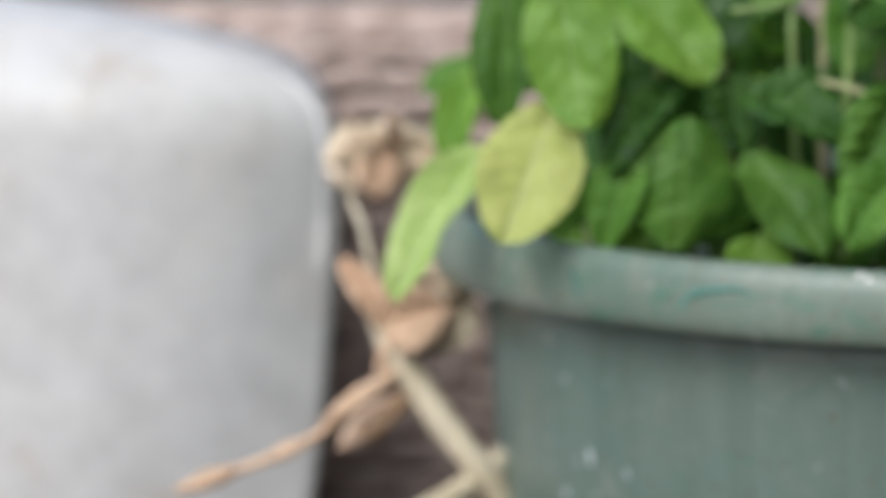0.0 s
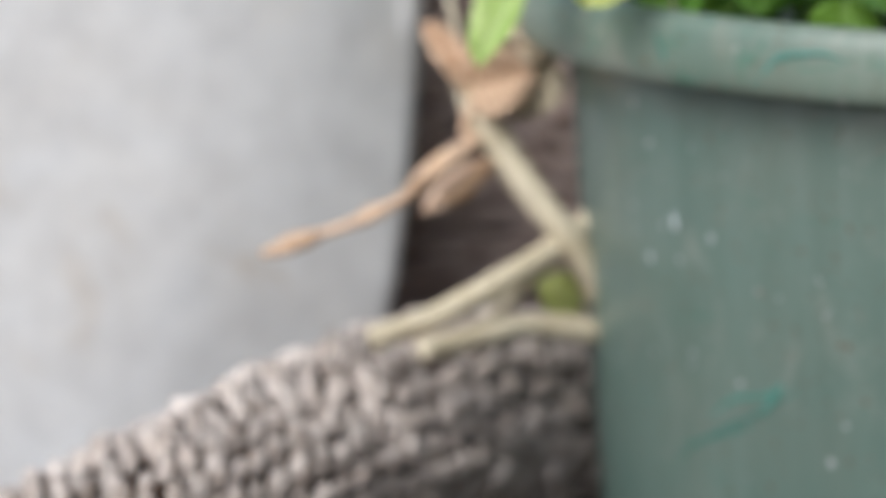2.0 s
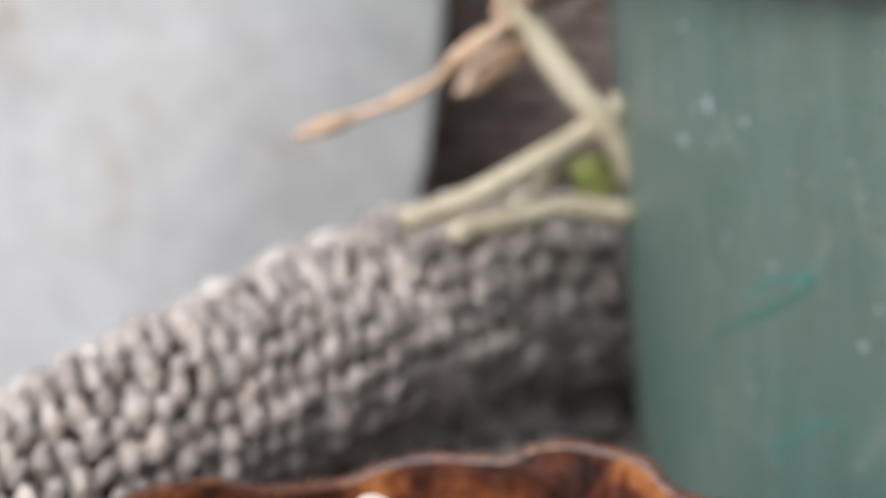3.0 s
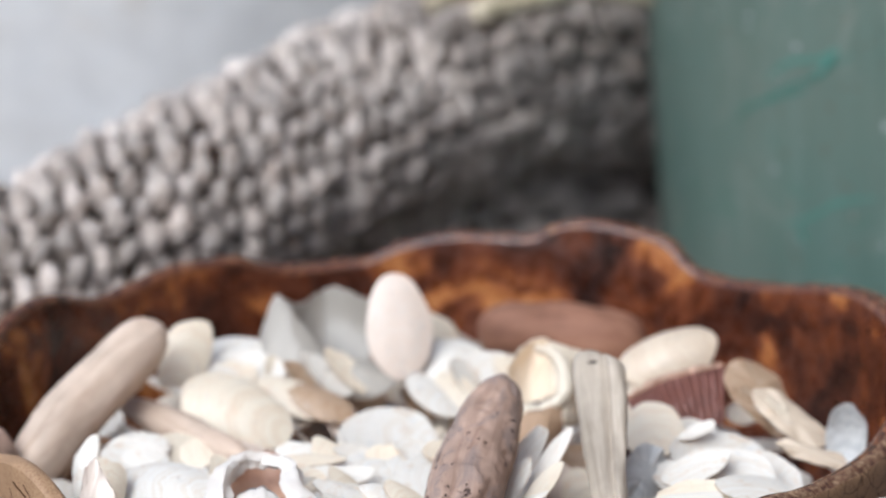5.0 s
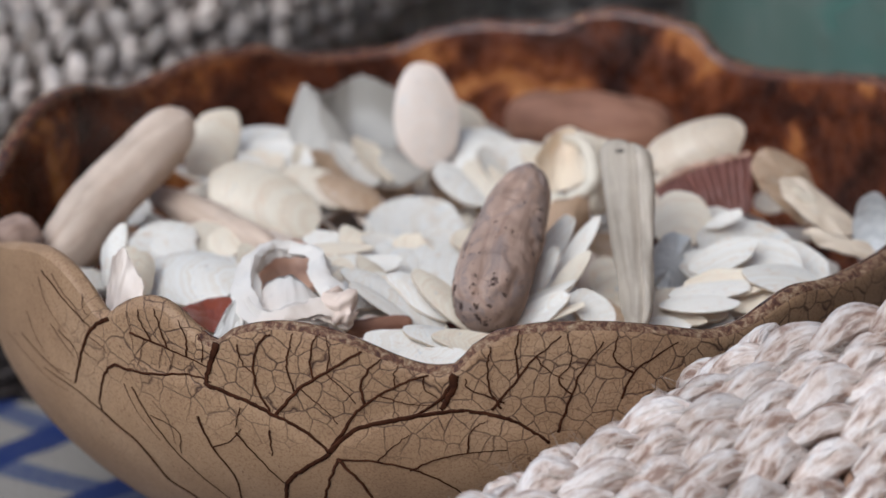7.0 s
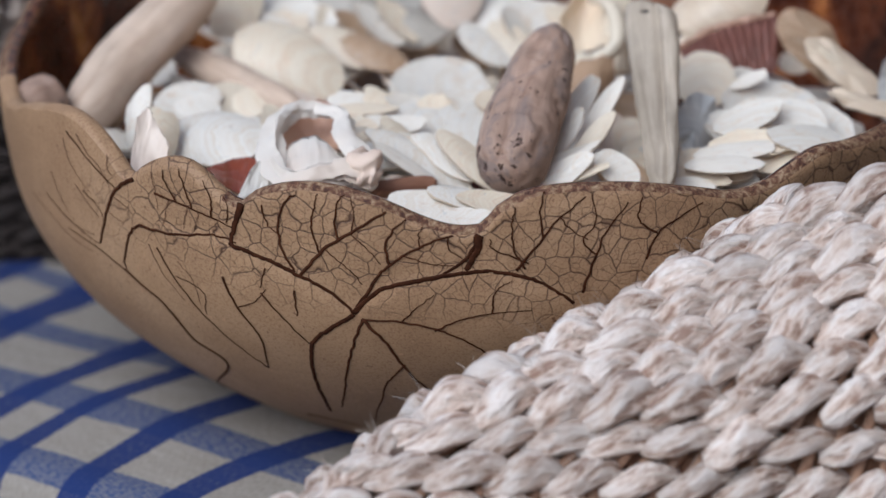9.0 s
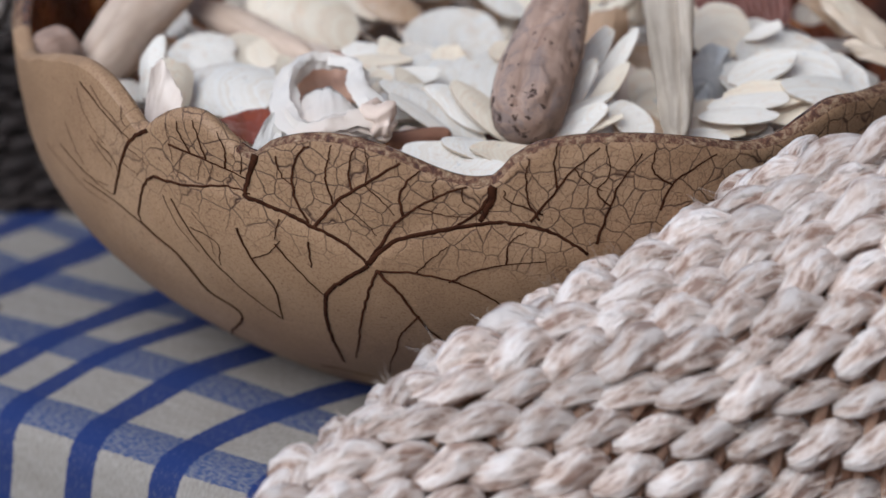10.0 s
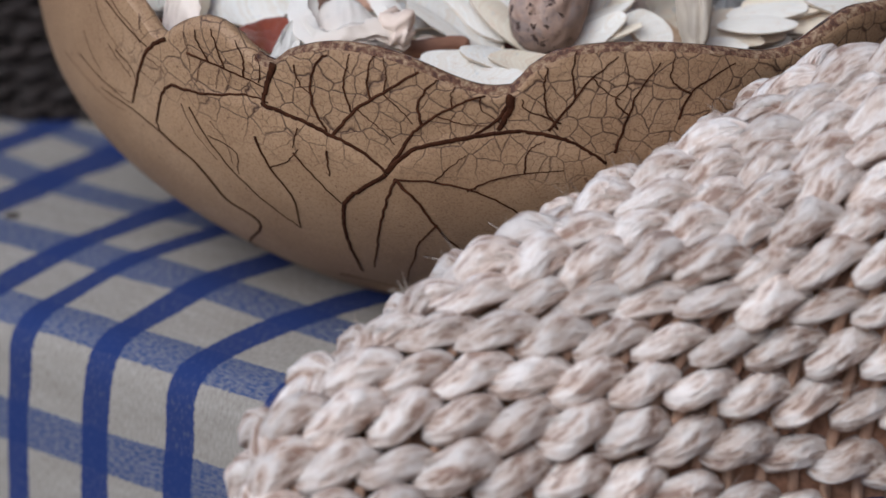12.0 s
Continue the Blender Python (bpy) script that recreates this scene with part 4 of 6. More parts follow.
# ---- shells, driftwood and stones in the bowl ----
def make_shell(name, base, band, stain, rough=0.38, rings=16, chalk=0.4, clear=0.22, blot=0.56, smudge=(0.50, 0.51, 0.51)):
    """Chalky shell with growth bands round its hinge."""
    m, n, l, b = material(name, rough)
    grey, rnd = each(n, l, 0.86, 1.08)
    v = coords(n, l, (1, 1, 1), offset=rnd)
    tc = n.new("ShaderNodeTexCoord")
    off = n.new("ShaderNodeVectorMath")
    off.operation = "SUBTRACT"
    off.inputs[1].default_value = (0, -1.0, 0)
    l.new(tc.outputs["Object"], off.inputs[0])
    ln = n.new("ShaderNodeVectorMath")
    ln.operation = "LENGTH"
    l.new(off.outputs[0], ln.inputs[0])
    wob = n.new("ShaderNodeMath")
    wob.operation = "MULTIPLY_ADD"
    l.new(noisy(n, l, v, 2.2, 3), wob.inputs[0])
    wob.inputs[1].default_value = 0.35
    l.new(ln.outputs["Value"], wob.inputs[2])
    sc = n.new("ShaderNodeMath")
    sc.operation = "MULTIPLY"
    l.new(wob.outputs[0], sc.inputs[0])
    sc.inputs[1].default_value = rings
    comb = n.new("ShaderNodeCombineXYZ")
    l.new(sc.outputs[0], comb.inputs[0])
    l.new(rnd, comb.inputs[1])
    bands = noisy(n, l, comb.outputs[0], 1.0, 3, 0.6)
    c = ramp(n, l, bands, ((0.32, band), (0.58, base)))
    c = blend(n, l, c, base, chalk)
    spots = noisy(n, l, v, 2.6, 5, 0.65, 0.6)
    c = blend(n, l, c, stain, ramp(n, l, spots, ((blot, (0, 0, 0)), (blot + 0.18, (0.75, 0.75, 0.75)))))
    c = blend(n, l, c, smudge, ramp(n, l, noisy(n, l, v, 4.3, 4, 0.7, 0.9), ((0.60, (0, 0, 0)), (0.70, (0.55, 0.55, 0.55)))))
    c = blend(n, l, c, grey, 1.0, "MULTIPLY")
    l.new(c, b.inputs["Base Color"])
    bumped(n, l, b, bands, 0.22, 0.0004)
    tr = n.new("ShaderNodeBsdfTranslucent")
    l.new(c, tr.inputs["Color"])
    mix = n.new("ShaderNodeMixShader")
    mix.inputs[0].default_value = clear
    l.new(b.outputs[0], mix.inputs[1])
    l.new(tr.outputs[0], mix.inputs[2])
    l.new(mix.outputs[0], n["Material Output"].inputs[0])
    return m


WHITE = make_shell("white_shell", (0.845, 0.80, 0.72), (0.72, 0.61, 0.46), (0.66, 0.48, 0.31), chalk=0.3, clear=0.14)
CREAM = make_shell("cream_shell", (0.88, 0.785, 0.62), (0.72, 0.54, 0.36), (0.84, 0.62, 0.42), chalk=0.3, clear=0.14)
PINK = make_shell("pink_shell", (0.88, 0.75, 0.63), (0.84, 0.62, 0.46), (0.86, 0.80, 0.72), clear=0.1)
GREY = make_shell("grey_shell", (0.46, 0.415, 0.35), (0.34, 0.305, 0.255), (0.54, 0.48, 0.39), clear=0.12)
SLATE = make_shell("slate_shell", (0.76, 0.745, 0.715), (0.47, 0.47, 0.455), (0.70, 0.67, 0.62), rings=22, chalk=0.1)
TAN = make_shell("tan_shell", (0.60, 0.43, 0.28), (0.40, 0.24, 0.13), (0.72, 0.60, 0.46), 0.3, rings=26, chalk=0.15)
WHELK = make_shell("whelk_shell", (0.80, 0.73, 0.645), (0.72, 0.54, 0.40), (0.68, 0.43, 0.30), 0.5, blot=0.45, chalk=0.2, clear=0.1)
RUST = make_shell("rust_ribbed_shell", (0.20, 0.085, 0.062), (0.11, 0.042, 0.032), (0.30, 0.20, 0.17), 0.4, clear=0.0)
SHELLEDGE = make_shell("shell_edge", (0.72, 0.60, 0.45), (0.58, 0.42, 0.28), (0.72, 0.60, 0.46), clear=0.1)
PEACH = make_shell("peach_shell", (0.66, 0.42, 0.29), (0.56, 0.32, 0.21), (0.70, 0.52, 0.40))
ORANGE = make_shell("orange_shell", (0.25, 0.06, 0.025), (0.18, 0.042, 0.018), (0.36, 0.13, 0.07), 0.3, clear=0.06)


def wood_mat(name, stops, pits, rough=0.75, length=(25, 160, 160), pit_scale=260, pit_cut=0.66, mottle=None, low=0.0):
    m, n, l, b = material(name, rough)
    v = coords(n, l, length)
    grain = noisy(n, l, v, 1.0, 5, 0.6, 0.8)
    c = ramp(n, l, grain, stops)
    p = blend(n, l, noisy(n, l, coords(n, l), pit_scale, 2 if low else 4, 0.7, 0.0 if low else 0.6), noisy(n, l, coords(n, l), 60, 2), 0.35 if low else 0.5)
    if mottle:
        c = blend(n, l, c, mottle, ramp(n, l, noisy(n, l, coords(n, l, (60, 130, 130)), 1.0, 5, 0.65, 0.6), ((0.50, (0, 0, 0)), (0.60, (0.75, 0.75, 0.75)))))
    if low:
        end = n.new("ShaderNodeSeparateXYZ")
        l.new(n.new("ShaderNodeTexCoord").outputs["Object"], end.inputs[0])
        more = n.new("ShaderNodeMath")
        more.operation = "MULTIPLY_ADD"
        l.new(end.outputs[0], more.inputs[0])
        more.inputs[1].default_value = -low
        l.new(p, more.inputs[2])
        p = more.outputs[0]
    mask = ramp(n, l, p, ((pit_cut, (0, 0, 0)), (pit_cut + 0.05, (0.95, 0.95, 0.95))))
    c = blend(n, l, c, pits, mask)
    c = blend(n, l, c, ramp(n, l, noisy(n, l, coords(n, l), 55, 3), ((0.3, (0.7, 0.7, 0.7)), (0.65, (1.1, 1.1, 1.1)))), 0.8, "MULTIPLY")
    l.new(c, b.inputs["Base Color"])
    inv = n.new("ShaderNodeInvert")
    l.new(mask, inv.inputs[1])
    bumped(n, l, b, blend(n, l, inv.outputs[0], grain, 0.4), 0.8, 0.0018)
    return m


TANWOOD = wood_mat("sanded_tan_driftwood", ((0.3, (0.50, 0.365, 0.265)), (0.6, (0.66, 0.52, 0.40)), (0.8, (0.72, 0.58, 0.47))), (0.22, 0.14, 0.09), pit_cut=0.74)
PITWOOD = wood_mat("pitted_brown_driftwood", ((0.3, (0.29, 0.18, 0.125)), (0.55, (0.42, 0.285, 0.21)), (0.8, (0.54, 0.40, 0.31))), (0.055, 0.024, 0.015), pit_scale=380, pit_cut=0.600, mottle=(0.25, 0.19, 0.165), low=2.2)
GREYWOOD = wood_mat("grey_driftwood", ((0.3, (0.29, 0.235, 0.175)), (0.55, (0.47, 0.395, 0.305)), (0.8, (0.57, 0.49, 0.39))), (0.06, 0.045, 0.035), pit_scale=240, pit_cut=0.655, length=(14, 170, 170))
REDWOOD = wood_mat("red_brown_driftwood", ((0.3, (0.17, 0.070, 0.038)), (0.6, (0.32, 0.155, 0.090)), (0.8, (0.43, 0.235, 0.150))), (0.06, 0.03, 0.02), pit_cut=0.72)


def disc_bm(seed, cup=0.16, hinge=0.12, ribs=0, thick=0.10, ragged=0.07, ruffle=0.0):
    """A cupped shell of radius 1 with its hinge at -y, with thickness."""
    rng = random.Random(seed)
    n, rings = (96 if ribs else 48 if ruffle else 32), (12 if ruffle else 7)
    off = rng.random() * 50
    top, low = [], []
    for k in range(rings + 1):
        f = k / rings
        a_row, b_row = [], []
        for i in range(n):
            a = 2 * math.pi * i / n
            r = 1 + ragged * 2 * noise.noise(Vector((math.cos(a) * 1.3 + off, math.sin(a) * 1.3, off))) - hinge * max(0, -math.sin(a)) ** 3
            x, y = r * f * math.cos(a), r * f * math.sin(a)
            d = math.hypot(x, y + 0.35)
            z = cup * (1 - d * d * 0.62) + 0.02 * noise.noise(Vector((x * 2 + off, y * 2, 1)))
            z += 0.004 * math.sin(d * 21 + off)
            if ruffle:
                z += ruffle * f * f * (math.sin(5 * a + off) + 0.6 * math.sin(9 * a + 2 * off)) + 0.35 * ruffle * math.floor(d * 5) / 5
            if ribs:
                z += 0.07 * math.cos(ribs * math.atan2(x, y + 1.02)) * min(1, d)
            t = thick * (1 - 0.35 * f ** 3)
            a_row.append((x, y, z))
            b_row.append((x, y, z - t))
        top.append(a_row)
        low.append(b_row)
    bm = grid_bm(top + low[::-1], True)
    for i, f in enumerate(bm.faces):
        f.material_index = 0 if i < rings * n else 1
    bmesh.ops.remove_doubles(bm, verts=bm.verts, dist=0.0005)
    bmesh.ops.recalc_face_normals(bm, faces=bm.faces)
    return bm


def frame_at(at, normal, spin):
    z = Vector(normal).normalized()
    x = Vector((1, 0, 0)) - z * z.x
    x.normalize()
    y = z.cross(x)
    return Matrix.Translation(at) @ Matrix(((x.x, y.x, z.x, 0), (x.y, y.y, z.y, 0), (x.z, y.z, z.z, 0), (0, 0, 0, 1))) @ Matrix.Rotation(radians(spin), 4, "Z")


KINDS = {}


def disc_mesh(mat, variant, **kw):
    key = (mat.name, variant, tuple(sorted(kw.items())))
    if key not in KINDS:
        KINDS[key] = mesh_of("shell", disc_bm(variant * 7 + 3, **kw), mat, crease=35)
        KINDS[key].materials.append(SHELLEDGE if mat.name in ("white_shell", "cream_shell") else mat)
    return KINDS[key]


def shell(at, normal, spin, rx, ry, mat, label, variant=0, name="shell", **kw):
    """One valve: half-sizes in mm."""
    ob = new(name, disc_mesh(mat, variant, **kw))
    ob.matrix_world = frame_at(at, normal, spin) @ Matrix.Diagonal((rx / 1120, ry / 1120, (rx + ry) / 2000, 1))
    return tagged(ob, label, "shell", "shells in the bowl")


def stick(name, a, b, r, mat, label, flat=1.0, ends=8.0, lumps=0.1, seed=0, category="driftwood", bend=0.0, taper=0.0, face=(0, -0.6, 0.8), slant=0.0, pits=0.0, groove=0.0):
    """A worn stick from a to b, its flatter side towards face; ends: how blunt they are."""
    a, b = Vector(a), Vector(b)
    L, x = (b - a).length, (b - a).normalized()
    z = (Vector(face) - x * Vector(face).dot(x)).normalized()
    y = z.cross(x)
    path = smooth_path([(-L / 2, 0, 0), (0, bend, 0), (L / 2, 0, 0)], 90 if pits else 30)

    def girth(t):
        q = 0.012 + 0.976 * t
        w = max(0.02, 1 - abs(2 * q - 1) ** ends) ** 0.5
        return r * w * (1 - taper * t) * (1 + 0.05 * noise.noise(Vector((t * 4, seed, 0))))

    bm = tube_bm(path, girth, seg=64 if pits else 24, flat=flat, lumps=lumps, seed=seed)
    for v in bm.verts:
        k = v.co.x / L
        if slant and k > 0.2:
            v.co.x += v.co.y * slant * (k - 0.2) / 0.3
        if pits:
            axis = Vector((0, v.co.y, v.co.z))
            away = axis.normalized() if axis.length > 1e-5 else Vector((0, 0, 0))
            deep = max(0.0, noise.noise(v.co * 230 + Vector((seed, 3, 0))) - 0.28) + 0.5 * max(0.0, noise.noise(v.co * 480) - 0.3)
            hole = max(0.0, 1 - (v.co - Vector((-0.34 * L, 0.001, r * 0.9))).length / 0.0050)
            knot = max(0.0, 1 - abs((v.co - Vector((-0.34 * L, 0.001, r * 0.9))).length - 0.0058) / 0.0012)
            v.co -= away * min(1.0, axis.length / 0.007) * (pits * deep + 0.0016 * hole - 0.0006 * knot)
        if groove and v.co.z > 0:
            side = v.co.y / max(0.001, girth(k + 0.5)) + 0.45 + 0.12 * noise.noise(Vector((k * 5, seed, 0)))
            v.co.z -= groove * math.exp(-(side / 0.13) ** 2)
        v.co += v.co.normalized() * 0.0004 * noise.noise(v.co * 260 + Vector((seed, 0, 0)))
    ob = new(name, mesh_of(name, bm, mat))
    ob.matrix_world = Matrix.Translation(a.lerp(b, 0.5)) @ Matrix(((x.x, y.x, z.x, 0), (x.y, y.y, z.y, 0), (x.z, y.z, z.z, 0), (0, 0, 0, 1)))
    return tagged(ob, label, category, "driftwood in the bowl")


stick("driftwood", (-0.1108, 1.1300, 0.0765), (-0.0735, 1.1695, 0.1114), 0.0090, TANWOOD, "smooth tan driftwood stick lying against the bowl wall", ends=5, lumps=0.10, seed=2, bend=0.002)
stick("driftwood", (0.0103, 1.0671, 0.0830), (0.0249, 1.1180, 0.1106), 0.0126, PITWOOD, "pitted reddish-brown driftwood stub standing among the shells", ends=3.6, lumps=0.10, seed=4, taper=0.40, pits=0.0034)
stick("driftwood", (0.0530, 1.0663, 0.0820), (0.0509, 1.1250, 0.1159), 0.0043, GREYWOOD, "flat grey weathered driftwood splinter standing upright", flat=0.50, ends=12, lumps=0.12, seed=6, taper=-1.15, slant=0.7, face=(-0.40, -1, 0.1), pits=0.0012, groove=0.0016)
stick("driftwood", (0.0196, 1.2371, 0.0912), (0.0700, 1.2263, 0.0900), 0.0101, REDWOOD, "red-brown driftwood stick lying at the back of the bowl", ends=4.5, lumps=0.10, seed=8)
stick("driftwood", (-0.0257, 1.0728, 0.0790), (-0.0083, 1.0789, 0.0790), 0.0026, REDWOOD, "small dark brown twig between the shells", ends=9, lumps=0.2, seed=9)
stick("driftwood", (-0.0850, 1.1718, 0.0878), (-0.0465, 1.1278, 0.0845), 0.0048, TANWOOD, "thin tan driftwood sliver between the shells", ends=3, lumps=0.15, seed=10)
stick("pebble", (-0.1245, 1.1200, 0.0865), (-0.1150, 1.1340, 0.0868), 0.0072, PITWOOD, "small brown pebble beside the bowl wall", ends=2.5, lumps=0.15, seed=12, category="pebble")

shell((-0.0046, 1.1913, 0.1049), (0.06, -0.93, 0.30), 3, 10.3, 18.0, PINK, "pale pink oval shell standing on edge", 1, cup=0.2, hinge=0.0)
shell((-0.0668, 1.1810, 0.0990), (0.15, -0.90, 0.35), -22, 8.6, 13.6, CREAM, "pale cream oval shell beside the tan stick", 2, cup=0.2)
shell((-0.0215, 1.1902, 0.0890), (0.10, -0.60, 0.78), 75, 8.5, 21.0, GREY, "long grey shell fragment with a smooth back", 5, cup=0.5)
shell((-0.0508, 1.1610, 0.0876), (0.18, -0.72, 0.66), 64, 11.8, 20.5, CREAM, "large cream clam shell with an orange tint", 6, cup=0.32)
shell((-0.0063, 1.1485, 0.0860), (0.0, -0.42, 0.90), 85, 12.5, 16.0, WHITE, "flat white oval shell lying face up", 7, cup=-0.13)
shell((-0.0775, 1.1336, 0.0850), (0.05, -0.45, 0.88), 90, 8.5, 10.5, WHITE, "small white shell lying flat", 8, cup=0.2)
shell((-0.0627, 1.1373, 0.0840), (-0.05, -0.45, 0.88), 75, 9.0, 12.5, CREAM, "cream shell lying on others", 9, cup=0.25)
shell((-0.0681, 1.0989, 0.0840), (-0.1, -0.50, 0.85), 70, 11.5, 17.5, WHITE, "white clam shell with grey stains", 10, cup=0.35)
shell((-0.0122, 1.0878, 0.0820), (0.28, -0.62, 0.72), 62, 5.5, 18.5, WHITE, "thin white shell leaning on the pile", 12, cup=0.18)
shell((0.0409, 1.0799, 0.0830), (0.1, -0.75, 0.62), 55, 5.0, 8.5, WHITE, "small white shell leaning forward", 15, cup=-0.13)
shell((0.0677, 1.1346, 0.0906), (-0.05, -0.62, 0.78), 0, 9.7, 12.0, CREAM, "round cream jingle shell facing out", 16, cup=0.15, hinge=0.05)
shell((0.0634, 1.1087, 0.0860), (0.35, -0.78, 0.50), -30, 7.0, 11.0, SLATE, "dark slate-streaked ruffled shell under a cream shell", 17, cup=0.2, ruffle=0.10)
shell((0.0869, 1.1199, 0.0870), (0.05, -0.45, 0.88), 80, 12.5, 17.5, WHITE, "large flat white shell on the pile", 18, cup=-0.13)
shell((0.0759, 1.1037, 0.0860), (-0.2, -0.50, 0.85), 55, 7.5, 13.0, WHITE, "white shell sliver on the pile", 19, cup=-0.13)
shell((0.0977, 1.1067, 0.0860), (0.15, -0.50, 0.85), 100, 10.5, 13.0, WHITE, "flat white shell near the bowl wall", 20, cup=-0.13)
shell((0.0851, 1.1049, 0.0820), (0.0, -0.45, 0.88), 88, 8.0, 17.5, WHITE, "wide white shell under others", 21, cup=-0.13)
shell((0.0677, 1.0863, 0.0820), (0.0, -0.55, 0.82), 85, 6.5, 14.0, CREAM, "cream shell near the front rim", 22, cup=-0.13)
shell((0.0647, 1.0866, 0.0780), (0.0, -0.50, 0.85), 92, 8.0, 15.0, WHITE, "white shell near the front rim", 23, cup=-0.13)
shell((0.0814, 1.1399, 0.0890), (0.1, -0.62, 0.78), 65, 4.0, 8.0, WHITE, "small white shell chip", 24, cup=-0.13)
shell((0.0745, 1.1770, 0.0986), (0.05, -0.60, 0.78), 106, 10.2, 17.4, SHELLEDGE, "buff clam shell with its domed back up", 25, cup=0.55)
shell((0.0118, 1.1917, 0.0920), (0.1, -0.60, 0.78), 70, 11.0, 16.0, WHITE, "white shell behind the driftwood", 32, cup=0.3)
shell((0.0052, 1.2083, 0.0950), (0.2, -0.80, 0.55), 20, 9.0, 11.5, CREAM, "cream shell behind the pink oval", 33, cup=0.25)
shell((0.0201, 1.1868, 0.0900), (0.15, -0.55, 0.80), 60, 10.0, 13.5, WHITE, "white shell at the middle of the pile", 34, cup=0.3)
shell((-0.0536, 1.1921, 0.0940), (-0.1, -0.62, 0.76), 80, 9.5, 15.0, WHITE, "white shell beside the grey shard", 35, cup=0.35)
shell((-0.0344, 1.1735, 0.0880), (0.15, -0.58, 0.80), 60, 7.0, 14.5, CREAM, "cream shell under the grey fragment", 36, cup=0.3)
shell((-0.0269, 1.1711, 0.0870), (0.25, -0.55, 0.80), 65, 6.5, 12.5, TAN, "tan shell edge in the pile", 37, cup=0.3)
shell((-0.0148, 1.1165, 0.0840), (0.05, -0.45, 0.88), 80, 8.5, 15.0, WHITE, "white shell with a bluish stain", 38, cup=0.2)
shell((-0.0260, 1.1242, 0.0840), (-0.05, -0.42, 0.90), 95, 8.0, 14.0, CREAM, "ribbed cream shell lying flat", 39, cup=0.2, ribs=18)
shell((-0.0200, 1.0981, 0.0810), (0.05, -0.45, 0.88), 85, 7.0, 15.5, WHITE, "white shell in the pile", 40, cup=0.2)
shell((-0.0059, 1.0606, 0.0800), (0.0, -0.55, 0.82), 86, 5.5, 17.0, WHITE, "thin white shell by the front rim", 41, cup=-0.13)
shell((-0.0021, 1.0532, 0.0770), (0.0, -0.50, 0.85), 92, 6.5, 14.0, WHITE, "white shell at the lowest part of the rim", 42, cup=-0.13)
shell((0.0222, 1.0760, 0.0800), (-0.25, -0.72, 0.62), 118, 4.5, 18.0, WHITE, "narrow white shell under the driftwood stub", 43, cup=0.12)
shell((0.0025, 1.1139, 0.0840), (0.0, -0.5, 0.85), 75, 10.0, 14.0, WHITE, "white shell behind the driftwood stub", 45, cup=0.2)

shell((0.0871, 1.1009, 0.0900), (0.05, -0.42, 0.88), -17, 14.8, 10.5, WHITE, "flat white shell with a thin worn edge", 80, cup=-0.1, ragged=0.07, hinge=0.05)
shell((0.0920, 1.0896, 0.0880), (0.1, -0.45, 0.86), -3, 12.3, 6.6, WHITE, "broad white shell lying over others", 81, cup=0.1, ragged=0.12, hinge=0.05)
shell((0.0767, 1.0977, 0.0920), (-0.18, -0.5, 0.84), 20, 11.2, 5.6, WHITE, "flat white shell with a thin worn edge", 82, cup=-0.14, ragged=0.07, hinge=0.05)
shell((0.0796, 1.0881, 0.0880), (0, -0.5, 0.84), 5, 14.6, 5.3, CREAM, "cream shell with brown growth lines", 83, cup=-0.1, ragged=0.12, hinge=0.05)
shell((0.0697, 1.0798, 0.0840), (0, -0.55, 0.82), 2, 11.9, 3.9, WHITE, "flat white shell with a thin worn edge", 84, cup=0.1, ragged=0.07, hinge=0.05)
shell((0.0629, 1.0792, 0.0810), (0, -0.6, 0.78), -4, 9.8, 3.7, CREAM, "cream shell with brown growth lines", 85, cup=-0.14, ragged=0.12, hinge=0.05)
shell((0.0792, 1.1254, 0.0940), (-0.2, -0.6, 0.76), 21, 6.3, 2.3, WHITE, "flat white shell with a thin worn edge", 86, cup=-0.1, ragged=0.07, hinge=0.05)
shell((0.0730, 1.0854, 0.0860), (0, -0.5, 0.84), 10, 13.5, 4.1, WHITE, "broad white shell lying over others", 87, cup=0.1, ragged=0.12, hinge=0.05)
shell((0.0870, 1.0861, 0.0830), (-0.1, -0.5, 0.84), 8, 9.2, 4.5, CREAM, "thin cream shell sheet between white ones", 88, cup=-0.14, ragged=0.07, hinge=0.05)
shell((0.0597, 1.0765, 0.0790), (0, -0.6, 0.78), -0, 8.4, 3.3, WHITE, "broad white shell lying over others", 89, cup=-0.1, ragged=0.12, hinge=0.05)
shell((0.0993, 1.0883, 0.0860), (0.2, -0.5, 0.8), -30, 6.5, 4.6, WHITE, "flat white shell with a thin worn edge", 90, cup=0.1, ragged=0.07, hinge=0.05)
shell((-0.0784, 1.1295, 0.0850), (0.05, -0.48, 0.86), -8, 10.5, 6.1, WHITE, "broad white shell lying over others", 91, cup=-0.14, ragged=0.12, hinge=0.05)
shell((-0.0640, 1.1342, 0.0850), (0.1, -0.5, 0.84), -14, 11.5, 6.6, CREAM, "thin cream shell sheet between white ones", 92, cup=-0.1, ragged=0.07, hinge=0.05)
shell((-0.0170, 1.0818, 0.0840), (0.25, -0.66, 0.68), -30, 11.6, 2.6, WHITE, "broad white shell lying over others", 93, cup=0.1, ragged=0.12, hinge=0.05)
shell((-0.0097, 1.0915, 0.0850), (0.1, -0.6, 0.76), -13, 12.9, 2.8, CREAM, "thin cream shell sheet between white ones", 94, cup=-0.14, ragged=0.07, hinge=0.05)
shell((-0.0208, 1.1063, 0.0870), (0, -0.52, 0.84), 4, 11.2, 4.1, WHITE, "broad white shell lying over others", 95, cup=-0.1, ragged=0.12, hinge=0.05)
